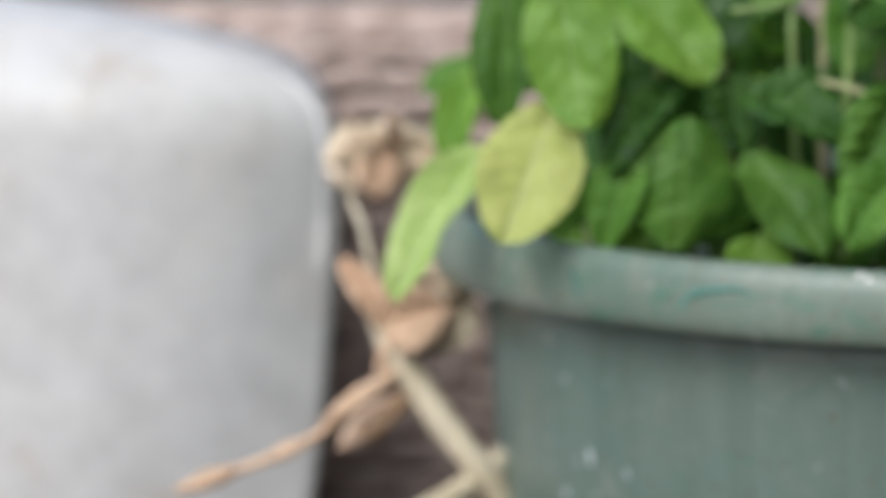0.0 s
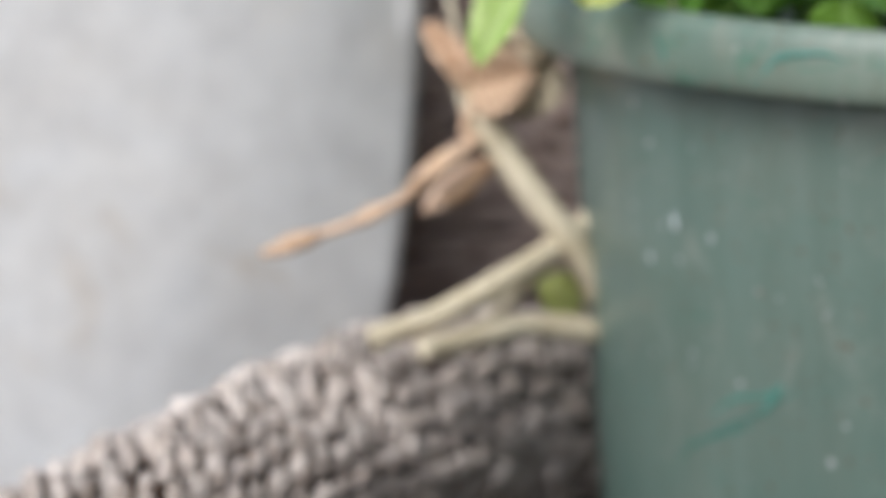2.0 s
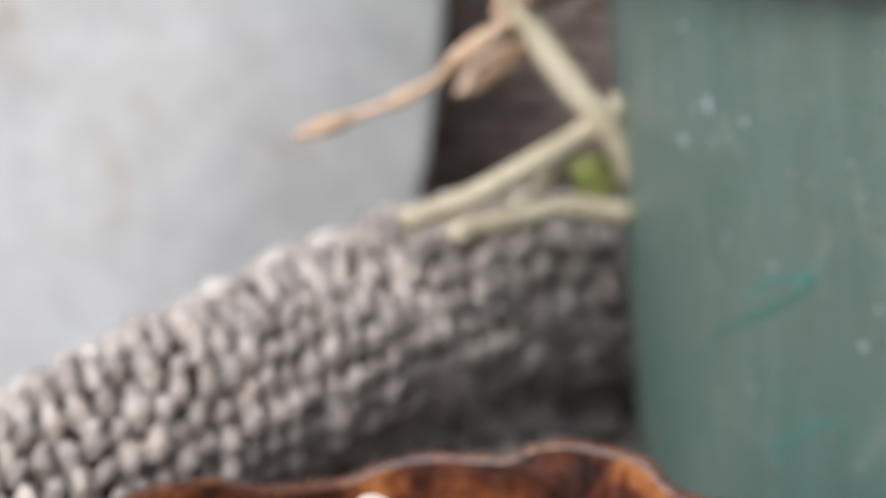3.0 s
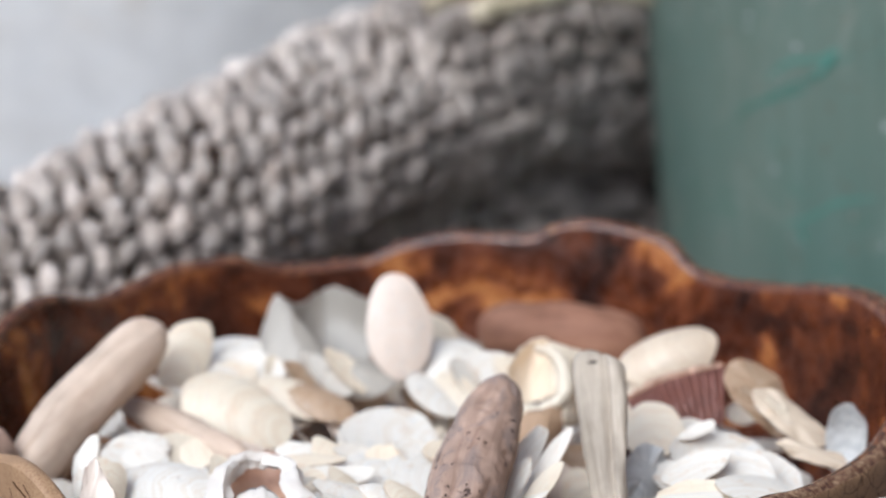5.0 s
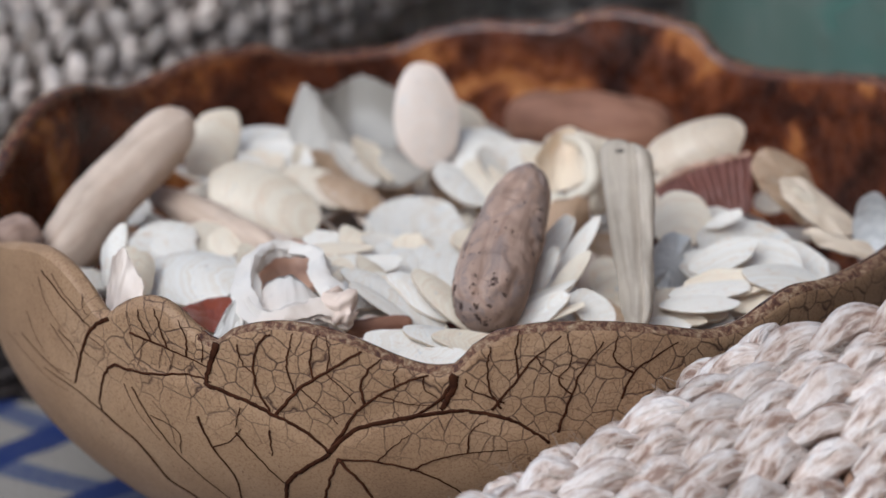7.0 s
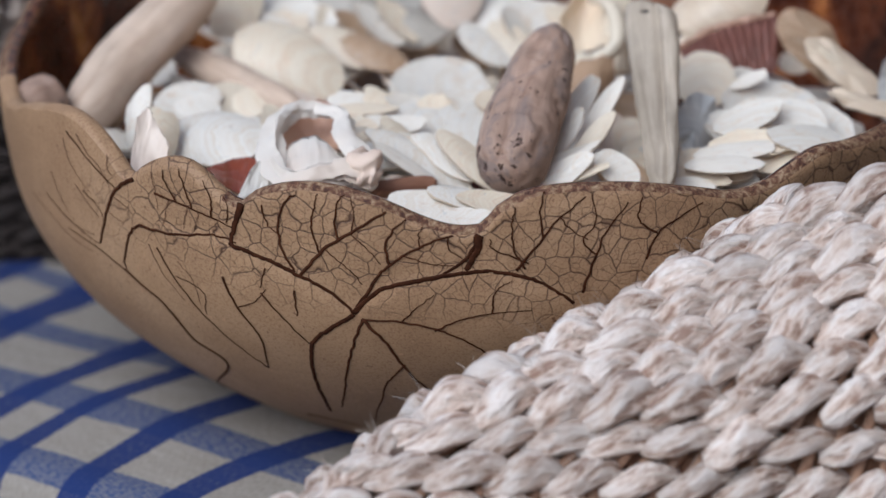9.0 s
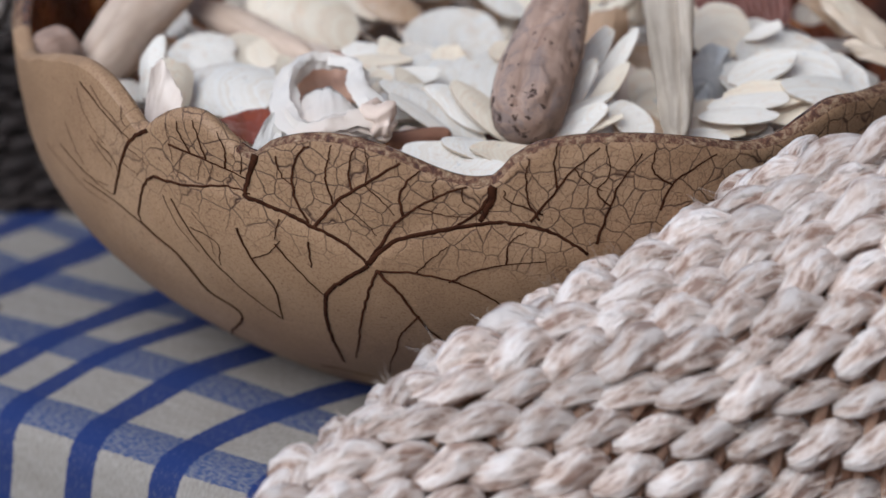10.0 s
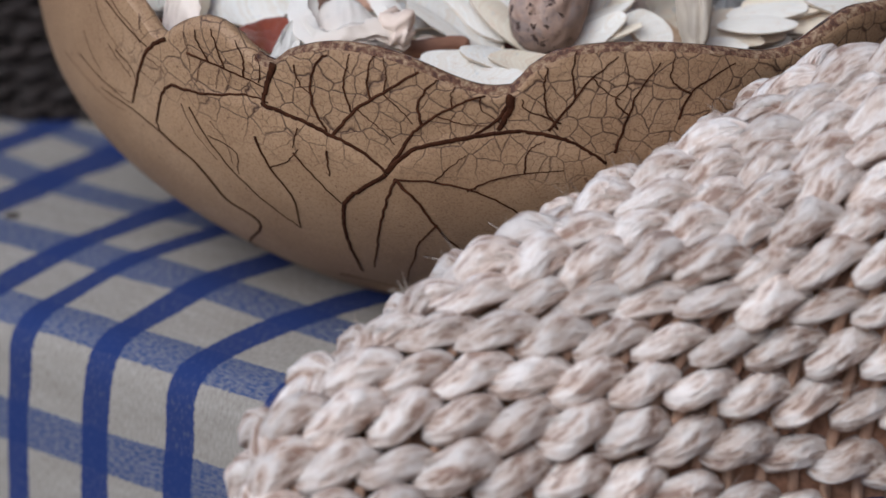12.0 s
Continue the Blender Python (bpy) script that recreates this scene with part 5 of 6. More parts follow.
shell((-0.0303, 1.1154, 0.0880), (0, -0.55, 0.82), 5, 12.3, 3.0, CREAM, "thin cream shell sheet between white ones", 96, cup=0.1, ragged=0.07, hinge=0.05)
shell((0.0232, 1.0799, 0.0840), (-0.2, -0.7, 0.66), 26, 16.8, 2.0, WHITE, "broad white shell lying over others", 97, cup=-0.14, ragged=0.12, hinge=0.05)
shell((-0.0110, 1.0634, 0.0800), (0, -0.6, 0.78), 5, 10.6, 2.9, WHITE, "flat white shell with a thin worn edge", 98, cup=-0.1, ragged=0.07, hinge=0.05)
shell((0.0272, 1.0763, 0.0810), (-0.15, -0.66, 0.7), 18, 13.7, 1.9, CREAM, "cream shell with brown growth lines", 99, cup=0.1, ragged=0.12, hinge=0.05)

shell((0.0310, 1.1100, 0.0920), (-0.42, -0.6, 0.68), 55, 10.6, 4.4, WHITE, "narrow white shell leaning beside the driftwood stub", 110, cup=-0.1, ragged=0.06, hinge=0.05)
shell((0.0368, 1.1029, 0.0910), (-0.42, -0.6, 0.68), 55, 13.3, 3.9, WHITE, "narrow white shell leaning beside the driftwood stub", 111, cup=0.1, ragged=0.06, hinge=0.05)
shell((0.0334, 1.0912, 0.0870), (-0.38, -0.62, 0.68), 46, 12.6, 3.2, CREAM, "narrow cream shell leaning beside the driftwood stub", 112, cup=-0.1, ragged=0.06, hinge=0.05)
shell((0.0275, 1.0926, 0.0890), (-0.4, -0.6, 0.68), 58, 9.5, 3.9, WHITE, "narrow white shell leaning beside the driftwood stub", 113, cup=0.1, ragged=0.06, hinge=0.05)

shell((0.0975, 1.1535, 0.0970), (0.25, -0.75, 0.6), -30, 11.6, 9.2, TAN, "brown translucent oyster shell with layered growth", 120, cup=0.28, ragged=0.06, ruffle=0.05, thick=0.07, hinge=0.0)
shell((0.1058, 1.1385, 0.0932), (0.2, -0.7, 0.66), -36, 15.0, 6.2, SHELLEDGE, "buff oyster sheet with a rounded wavy edge", 121, cup=0.20, ragged=0.07, ruffle=0.05, thick=0.09, hinge=0.0)
shell((0.1010, 1.1455, 0.0925), (0.25, -0.7, 0.64), -34, 12.4, 6.4, TAN, "dark tan oyster layer under a pale one", 122, cup=0.15, ragged=0.08, ruffle=0.07, thick=0.07, hinge=0.0)
shell((0.1117, 1.1225, 0.0872), (0.12, -0.66, 0.72), -16, 12.8, 3.6, SHELLEDGE, "pale buff oyster layer by the bowl wall", 123, cup=0.2, ragged=0.08, ruffle=0.07, thick=0.12, hinge=0.0)
shell((0.1197, 1.1250, 0.0912), (-0.45, -0.8, 0.35), -14, 7.4, 11.4, SLATE, "curled grey-white shell cup by the bowl wall", 125, cup=-0.75, ragged=0.08, ruffle=0.05, thick=0.12, hinge=0.0)
shell((0.1042, 1.1375, 0.0950), (0.3, -0.7, 0.6), -36, 8.0, 2.4, CREAM, "thin pale oyster sliver on the pile", 126, cup=0.15, ragged=0.10, ruffle=0.06, thick=0.07)


def sheet_bm(low, high, bulge, thick, ribs=0, rib=0.0, ragged=0.0, seed=0):
    """A curved wall of shell from its lower to its upper edge; bulge: how far its middle lies back."""
    n, m = (14 * ribs if ribs else 24), 8
    a, b = smooth_path(low, n), smooth_path(high, n)
    rings = []
    for i in range(n + 1):
        u = i / n
        wave = rib * (0.5 + 0.5 * math.cos(2 * math.pi * ribs * u)) ** 0.7 if ribs else 0.0
        front, back = [], []
        top = b[i] + (b[i] - a[i]).normalized() * ragged * noise.noise(Vector((u * 6 + seed, seed, 0)))
        for k in range(m + 1):
            f = k / m
            p = a[i].lerp(top, f)
            y = bulge * (math.sin(math.pi * f) * 0.6 + math.sin(math.pi * u) * 0.7) - wave * (0.25 + 0.75 * f)
            front.append(p + Vector((0, y, 0)))
            back.append(p + Vector((0, y + thick + wave * 0.6, 0)))
        rings.append(front + back[::-1])
    bm = grid_bm(rings, True)
    bm.verts.ensure_lookup_table()
    c = len(rings[0])
    bm.faces.new(list(bm.verts)[:c])
    bm.faces.new(list(bm.verts)[-c:])
    bmesh.ops.recalc_face_normals(bm, faces=bm.faces)
    return bm


def local(bm):
    """Move a mesh built in place to its own middle."""
    c = sum((v.co for v in bm.verts), Vector()) / len(bm.verts)
    for v in bm.verts:
        v.co -= c
    return c


def built_shell(name, bms, mats, label):
    """One broken shell; further pieces are its parts."""
    for bm in bms:
        bm.normal_update()
        for v in bm.verts:
            v.co += v.normal * (0.0007 * noise.noise(v.co * 230) + 0.0005 * noise.noise(v.co * 620) + 0.0003 * noise.noise(v.co * 1300))
    c = local(bms[0])
    ob = new(name, mesh_of(name, bms[0], mats[0][1], crease=50))
    ob.location = c
    for bm, (part_name, mat) in zip(bms[1:], mats[1:]):
        for v in bm.verts:
            v.co -= c
        part(part_name, bm, mat, ob)
    return tagged(ob, label, "shell", "shells in the bowl")


def bead_bm(pts, r, lumps=0.25, seed=0, taper=0.2, n=30, flat=1.0):
    return tube_bm(smooth_path(pts, n), lambda t: r * max(0.3, math.sin(math.pi * (0.08 + 0.84 * t))) ** 0.5 * (1 - taper * t), seg=14, lumps=lumps, seed=seed, flat=flat)


# grey shell with a wavy translucent wall and a folded front
built_shell("broken_shell", [
    sheet_bm([(-0.0375, 1.2000, 0.0927), (-0.0276, 1.2060, 0.0887), (-0.0133, 1.2060, 0.0869)], [(-0.0400, 1.2050, 0.1104), (-0.0344, 1.2120, 0.1053), (-0.0291, 1.2160, 0.1074), (-0.0227, 1.2170, 0.1094), (-0.0138, 1.2130, 0.1068)], 0.005, 0.0011),
    sheet_bm([(-0.0475, 1.1880, 0.0910), (-0.0396, 1.1840, 0.0912), (-0.0213, 1.1820, 0.0883)], [(-0.0454, 1.1960, 0.1008), (-0.0421, 1.2020, 0.1102), (-0.0391, 1.2020, 0.1118), (-0.0343, 1.1960, 0.1067), (-0.0239, 1.1880, 0.0952)], -0.003, 0.0012)],
    [("", GREY), ("fold", GREY)], "broken translucent grey shell with a folded front wall")
# orange hollow with a white lip
built_shell("broken_shell", [
    sheet_bm([(-0.0667, 1.0660, 0.0839), (-0.0616, 1.0620, 0.0808), (-0.0572, 1.0640, 0.0808)], [(-0.0705, 1.0760, 0.0837), (-0.0629, 1.0800, 0.0840), (-0.0553, 1.0770, 0.0863)], 0.006, 0.0010),
    sheet_bm([(-0.0610, 1.0560, 0.0822), (-0.0573, 1.0570, 0.0819), (-0.0530, 1.0600, 0.0821)], [(-0.0565, 1.0660, 0.0887), (-0.0550, 1.0680, 0.0885), (-0.0529, 1.0650, 0.0849)], 0.001, 0.0010)],
    [("", ORANGE), ("lip", WHITE)], "broken shell with an orange hollow and white lip")
# big broken whelk: ragged white walls round a peach hollow
built_shell("whelk_shell", [
    bead_bm([(-0.0408, 1.0930, 0.0952), (-0.0333, 1.0890, 0.0945), (-0.0312, 1.0780, 0.0914), (-0.0268, 1.0700, 0.0876), (-0.0255, 1.0650, 0.0849), (-0.0324, 1.0640, 0.0874), (-0.0399, 1.0630, 0.0859), (-0.0478, 1.0640, 0.0846), (-0.0520, 1.0730, 0.0889), (-0.0509, 1.0840, 0.0939), (-0.0463, 1.0920, 0.0955), (-0.0395, 1.0930, 0.0949)], 0.0031, 1.1, 5, 0.0, 96, 0.8),
    sheet_bm([(-0.0500, 1.0820, 0.0861), (-0.0394, 1.0840, 0.0849), (-0.0300, 1.0800, 0.0867)], [(-0.0503, 1.0920, 0.0929), (-0.0409, 1.0970, 0.0946), (-0.0321, 1.0910, 0.0939)], 0.008, 0.0016, 0, 0, 0.0008, 3),
    sheet_bm([(-0.0493, 1.0640, 0.0839), (-0.0394, 1.0620, 0.0837), (-0.0282, 1.0660, 0.0833)], [(-0.0479, 1.0780, 0.0895), (-0.0413, 1.0800, 0.0927), (-0.0335, 1.0740, 0.0885)], -0.004, 0.0020, 0, 0, 0.0010, 8),
    bead_bm([(-0.0310, 1.0700, 0.0889), (-0.0274, 1.0650, 0.0880), (-0.0239, 1.0630, 0.0855)], 0.0045, 1.0, 9, 0.1, 24)],
    [("", WHELK), ("hollow", PEACH), ("inner_wall", WHELK), ("knob", WHELK)], "broken white whelk with ragged walls and peach hollow")
built_shell("shell_shard", [sheet_bm([(-0.0897, 1.0660, 0.0874), (-0.0869, 1.0640, 0.0868), (-0.0810, 1.0660, 0.0874)], [(-0.0884, 1.0760, 0.0990), (-0.0850, 1.0770, 0.0994), (-0.0796, 1.0700, 0.0921)], 0.002, 0.0014, 0, 0, 0.0012, 2)], [("", PINK)], "peach-white pointed shell shard against the bowl wall")
# cream whelk with its mouth curling open
built_shell("whelk_shell", [
    sheet_bm([(0.0281, 1.1520, 0.0917), (0.0325, 1.1540, 0.0911), (0.0369, 1.1540, 0.0924), (0.0408, 1.1560, 0.0955)], [(0.0268, 1.1620, 0.1009), (0.0322, 1.1680, 0.1043), (0.0380, 1.1700, 0.1054), (0.0425, 1.1660, 0.1040)], 0.010, 0.0015),
    bead_bm([(0.0352, 1.1660, 0.1058), (0.0402, 1.1600, 0.1058), (0.0434, 1.1540, 0.1016), (0.0423, 1.1500, 0.0960), (0.0374, 1.1480, 0.0934), (0.0299, 1.1470, 0.0927)], 0.0024, 0.12, 3, 0.0, 34),
    sheet_bm([(0.0401, 1.1600, 0.0858), (0.0453, 1.1600, 0.0858), (0.0533, 1.1660, 0.0860)], [(0.0389, 1.1700, 0.1066), (0.0462, 1.1740, 0.1048), (0.0545, 1.1740, 0.1003)], -0.007, 0.0014),
    sheet_bm([(0.0286, 1.1420, 0.0813), (0.0347, 1.1400, 0.0823), (0.0425, 1.1440, 0.0854)], [(0.0287, 1.1500, 0.0923), (0.0356, 1.1480, 0.0939), (0.0420, 1.1520, 0.0954)], -0.006, 0.0014)],
    [("", CREAM), ("lip", CREAM), ("outer_whorl", CREAM), ("lower_whorl", TAN)], "cream whelk shell with a thick curling lip")
# ribbed cockle with a tan edge
built_shell("cockle_shell", [
    sheet_bm([(0.0660, 1.1500, 0.0885), (0.0774, 1.1470, 0.0862), (0.0880, 1.1500, 0.0885)], [(0.0609, 1.1580, 0.0930), (0.0723, 1.1610, 0.0981), (0.0885, 1.1630, 0.1016)], -0.003, 0.0012, 13, 0.0024),
    bead_bm([(0.0600, 1.1570, 0.0926), (0.0660, 1.1585, 0.0956), (0.0723, 1.1605, 0.0984), (0.0800, 1.1615, 0.1003), (0.0886, 1.1625, 0.1019)], 0.0013, 1.0, 4, 0.0, 60, 0.8)],
    [("", RUST), ("shell_rim", PEACH)], "dark rust-brown ribbed cockle shell with a tan edge")
shell((-0.0895, 1.1027, 0.0880), (-0.55, -0.75, 0.35), 8, 5.5, 12.5, WHITE, "white pointed shell shard by the bowl wall", 65, cup=0.4, ragged=0.25)
shell((-0.0847, 1.0929, 0.0860), (0.25, -0.8, 0.5), -20, 6.5, 11.0, CREAM, "cream shell shard by the bowl wall", 66, cup=0.3, ragged=0.25)


def fan(px, step, normal, spin, rx, ry, count, mats, seed):
    """Shells that lie on one another like fallen dominoes."""
    rng = random.Random(seed)
    at = Vector(px)
    for i in range(count):
        mat = mats[i % len(mats)]
        n = Vector(normal) + Vector((rng.gauss(0, 0.14), rng.gauss(0, 0.12), 0))
        k = rng.uniform(0.8, 1.15)
        shell(at + Vector(step) * i + Vector((0, 0, 0.0006 * i)), n, spin + rng.uniform(-22, 22), rx * k, ry * k, mat, LABELS[mat.name], rng.randrange(6) + 70, cup=rng.choice((0.14, -0.12, -0.2)), ragged=rng.choice((0.07, 0.13)))


LABELS = {"white_shell": "thin white shell lying among the others", "cream_shell": "thin cream shell lying among the others", "grey_shell": "small grey shell in the pile", "tan_shell": "small tan shell in the pile", "pink_shell": "small pale pink shell in the pile", "slate_shell": "small slate-grey shell in the pile"}
fan((0.0608, 1.0846, 0.0790), (0.0085, 0.0025, 0.0004), (-0.1, -0.62, 0.75), 80, 4.5, 11.5, 5, (CREAM, WHITE), 4)
fan((-0.0224, 1.1019, 0.0830), (0.0060, -0.0045, -0.0006), (0.28, -0.58, 0.72), 60, 4.5, 13.0, 5, (WHITE, CREAM, WHITE), 5)
fan((-0.0291, 1.1232, 0.0860), (0.0080, -0.0010, 0.0), (0.1, -0.48, 0.84), 80, 6.0, 12.0, 6, (WHITE, CREAM), 6)
fan((0.0059, 1.1730, 0.0890), (0.0065, 0.0020, 0.0008), (0.2, -0.52, 0.80), 65, 6.5, 11.0, 5, (WHITE, CREAM, WHITE), 7)
fan((-0.0570, 1.1109, 0.0850), (0.0075, -0.0020, 0.0), (0.1, -0.5, 0.82), 75, 5.5, 11.0, 4, (WHITE, CREAM), 8)
fan((-0.0142, 1.0658, 0.0790), (0.0080, -0.0016, -0.0004), (0.05, -0.6, 0.78), 84, 4.2, 12.0, 4, (WHITE, CREAM), 9)
fan((-0.0370, 1.1802, 0.0920), (0.0060, 0.0010, 0.0), (0.35, -0.55, 0.72), 55, 5.0, 11.0, 4, (CREAM, TAN, WHITE), 10)
fan((-0.0599, 1.1769, 0.0930), (0.0060, 0.0030, 0.0006), (-0.2, -0.6, 0.75), 70, 6.0, 11.0, 3, (WHITE, CREAM), 11)

# the pile below: mixed small shells
rng = random.Random(11)
for layer, (count, z0, spread) in enumerate(((60, 0.056, 0.097), (80, 0.067, 0.101), (135, 0.0765, 0.104))):
    for i in range(count):
        rad = spread * math.sqrt((i + 0.5) / count)
        a = i * 2.39996 + layer
        x, y = rad * math.cos(a) + rng.uniform(-0.004, 0.004), rad * math.sin(a) + rng.uniform(-0.004, 0.004)
        z = z0 + 0.006 * (y / 0.1) + rng.uniform(-0.002, 0.003)
        mat = rng.choices((WHITE, CREAM, GREY, TAN, PINK), (6, 4, 0.6, 1.6, 0.8))[0]
        s = rng.uniform(6.5, 12.5)
        shell(BOWL + Vector((x, y, z)), (rng.gauss(0, 0.55), rng.gauss(-0.25, 0.40), 1), rng.uniform(0, 360), s * rng.uniform(0.45, 0.85), s, mat, LABELS[mat.name], rng.randrange(5) + 50, cup=rng.choice((0.12, -0.10, -0.18)), ragged=rng.choice((0.06, 0.13)))

# ---- basil ----
def make_leaf(name, deep, light, vein_col, rough=0.42):
    m, n, l, b = material(name, rough)
    b.inputs["Specular IOR Level"].default_value = 0.28
    grey, rnd = each(n, l, 0.72, 1.18)
    tc = n.new("ShaderNodeTexCoord")
    sep = n.new("ShaderNodeSeparateXYZ")
    l.new(tc.outputs["Object"], sep.inputs[0])

    def calc(op, a, c=0.0):
        k = n.new("ShaderNodeMath")
        k.operation = op
        for s, v in zip(k.inputs, (a, c)):
            if isinstance(v, (int, float)):
                s.default_value = v
            else:
                l.new(v, s)
        return k.outputs[0]

    ax = calc("ABSOLUTE", sep.outputs[0])
    lat = calc("SUBTRACT", sep.outputs[1], calc("MULTIPLY", ax, 0.75))
    tri = calc("ABSOLUTE", calc("SUBTRACT", calc("FRACT", calc("MULTIPLY", lat, 6.5)), 0.5))
    rib = ramp(n, l, ax, ((0.008, (0.5, 0.5, 0.5)), (0.026, (0, 0, 0))))
    side = ramp(n, l, tri, ((0.02, (0.10, 0.10, 0.10)), (0.10, (0, 0, 0))))
    v = coords(n, l, offset=rnd)
    c = ramp(n, l, noisy(n, l, v, 3.0, 4), ((0.3, deep), (0.7, light)))
    c = blend(n, l, c, vein_col, blend(n, l, rib, side, 1.0, "LIGHTEN"))
    c = blend(n, l, c, ramp(n, l, noisy(n, l, v, 22, 3), ((0.3, (0.8, 0.8, 0.8)), (0.7, (1.15, 1.15, 1.15)))), 0.6, "MULTIPLY")
    c = blend(n, l, c, grey, 1.0, "MULTIPLY")
    l.new(c, b.inputs["Base Color"])
    bumped(n, l, b, blend(n, l, tri, noisy(n, l, v, 14, 2), 0.5), 0.12, 0.002)
    tr = n.new("ShaderNodeBsdfTranslucent")
    l.new(c, tr.inputs["Color"])
    mix = n.new("ShaderNodeMixShader")
    mix.inputs[0].default_value = 0.38
    l.new(b.outputs[0], mix.inputs[1])
    l.new(tr.outputs[0], mix.inputs[2])
    l.new(mix.outputs[0], n["Material Output"].inputs[0])
    return m


LEAF = make_leaf("basil_leaf", (0.070, 0.175, 0.018), (0.155, 0.300, 0.042), (0.21, 0.36, 0.08), 0.48)
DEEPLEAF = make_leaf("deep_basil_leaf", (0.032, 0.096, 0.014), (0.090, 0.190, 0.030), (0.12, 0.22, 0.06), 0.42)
LIMELEAF = make_leaf("lime_basil_leaf", (0.14, 0.29, 0.025), (0.25, 0.42, 0.06), (0.32, 0.48, 0.13))
YELLOWLEAF = make_leaf("yellowing_basil_leaf", (0.42, 0.47, 0.11), (0.54, 0.57, 0.18), (0.60, 0.62, 0.28), 0.5)
PALELEAF = make_leaf("pale_lime_basil_leaf", (0.36, 0.50, 0.12), (0.50, 0.61, 0.22), (0.62, 0.70, 0.36), 0.4)
STEM = plain("green_stem", ((0.3, (0.16, 0.26, 0.06)), (0.7, (0.32, 0.40, 0.14))), 40, 0.5)
PALESTEM = plain("pale_stem", ((0.3, (0.34, 0.30, 0.16)), (0.7, (0.44, 0.44, 0.22))), 40, 0.6)


def leaf_bm(seed, cup=0.25, droop=0.3, pucker=0.05, slim=1.0):
    """An ovate leaf 1 long along y, about 0.62 wide, with quilted relief."""
    off = seed * 3.1
    rows = []
    for k in range(29):
        t = k / 28
        w = 0.31 * slim * (math.sin(math.pi * t ** 0.95) ** 0.55 if 0 < t < 1 else 0.0) + 0.004
        row = []
        for i in range(-10, 11):
            f = i / 10
            x = w * f * (1 + 0.015 * math.sin(t * 44 + off) * abs(f))
            wave = 0.045 * math.sin(t * 9 + off + (2 if f > 0 else 0)) * abs(f) ** 2
            lat = (t - 0.75 * abs(x)) * 6.5
            quilt = 1.2 * pucker * math.sin(math.pi * (lat % 1.0)) * (1 - abs(f)) * abs(f) * 4 * (1 if t < 0.93 else 0.3)
            z = cup * (abs(f) ** 1.4) * w * 1.6 - droop * (t - 0.2) ** 2 * (1 if t > 0.2 else 0) + wave + quilt
            z += 0.045 * noise.noise(Vector((x * 5 + off, t * 5, off))) + (0.008 + 0.45 * pucker) * noise.noise(Vector((x * 13 + off, t * 11, off + 3)))
            z -= 0.012 * math.exp(-(f * 6) ** 2)
            row.append((x, t - 0.10 * droop * t * t, z))
        rows.append(row)
    return grid_bm(rows)


LEAFKINDS = {}


def leaf(parent, origin, base, tip, width, face, mat, seed=0, cup=0.25, droop=0.3, pucker=0.022):
    """A leaf from base to tip (world places), its upper side towards face."""
    base, tip = Vector(base), Vector(tip)
    y = (tip - base)
    L = y.length
    y.normalize()
    z = Vector(face) - y * Vector(face).dot(y)
    z.normalize()
    x = y.cross(z)
    key = (mat.name, seed, cup, droop, pucker)
    if key not in LEAFKINDS:
        LEAFKINDS[key] = mesh_of("leaf", leaf_bm(seed, cup, droop, pucker), mat)
    m = Matrix.Translation(base - Vector(origin)) @ Matrix(((x.x, y.x, z.x, 0), (x.y, y.y, z.y, 0), (x.z, y.z, z.z, 0), (0, 0, 0, 1))) @ Matrix.Diagonal((width / 0.62, L, (L + width) / 2, 1))
    return shared("leaf", LEAFKINDS[key], parent, m)


BASIL = (0.256, 1.46, 0.234)
basil = thing("basil_plant", "bushy green basil plant with a yellowing leaf over the rim", "plant", BASIL)
leaf(basil, BASIL, (0.0696, 1.3850, 0.3075), (0.0355, 1.3620, 0.2609), 0.0215, (-0.45, -0.80, 0.45), PALELEAF, 1, 0.35, 0.25)
leaf(basil, BASIL, (0.0903, 1.3520, 0.3232), (0.0726, 1.3300, 0.2819), 0.0335, (-0.10, -0.97, 0.2), YELLOWLEAF, 2, 0.1, 0.12)
leaf(basil, BASIL, (0.0900, 1.3520, 0.3687), (0.0988, 1.3300, 0.3177), 0.0300, (-0.2, -0.95, 0.3), LIMELEAF, 3, -0.12, 0.15)
leaf(basil, BASIL, (0.0772, 1.3850, 0.3687), (0.0736, 1.3700, 0.3138), 0.0215, (-0.3, -0.92, 0.2), LEAF, 4, 0.2, 0.2)
leaf(basil, BASIL, (0.0694, 1.4300, 0.3296), (0.0566, 1.4200, 0.2988), 0.0170, (-0.4, -0.85, 0.3), LIMELEAF, 5, 0.3, 0.2)
leaf(basil, BASIL, (0.1088, 1.3600, 0.3647), (0.1414, 1.3350, 0.3365), 0.0300, (0.15, -0.9, 0.5), LIMELEAF, 6, 0.1, 0.25)
leaf(basil, BASIL, (0.1325, 1.3350, 0.3221), (0.1281, 1.3220, 0.2801), 0.0330, (0.0, -0.95, 0.3), LEAF, 7, -0.35, 0.35)
leaf(basil, BASIL, (0.1253, 1.3450, 0.3239), (0.1194, 1.3350, 0.2830), 0.0240, (-0.5, -0.8, 0.3), DEEPLEAF, 8, 0.3, 0.4)
leaf(basil, BASIL, (0.1507, 1.3350, 0.3107), (0.1744, 1.3050, 0.2845), 0.0270, (0.25, -0.85, 0.5), LEAF, 9, 0.05, 0.3)
leaf(basil, BASIL, (0.1199, 1.3450, 0.3166), (0.1009, 1.3300, 0.2800), 0.0190, (-0.35, -0.8, 0.5), LEAF, 10, 0.35, 0.5)
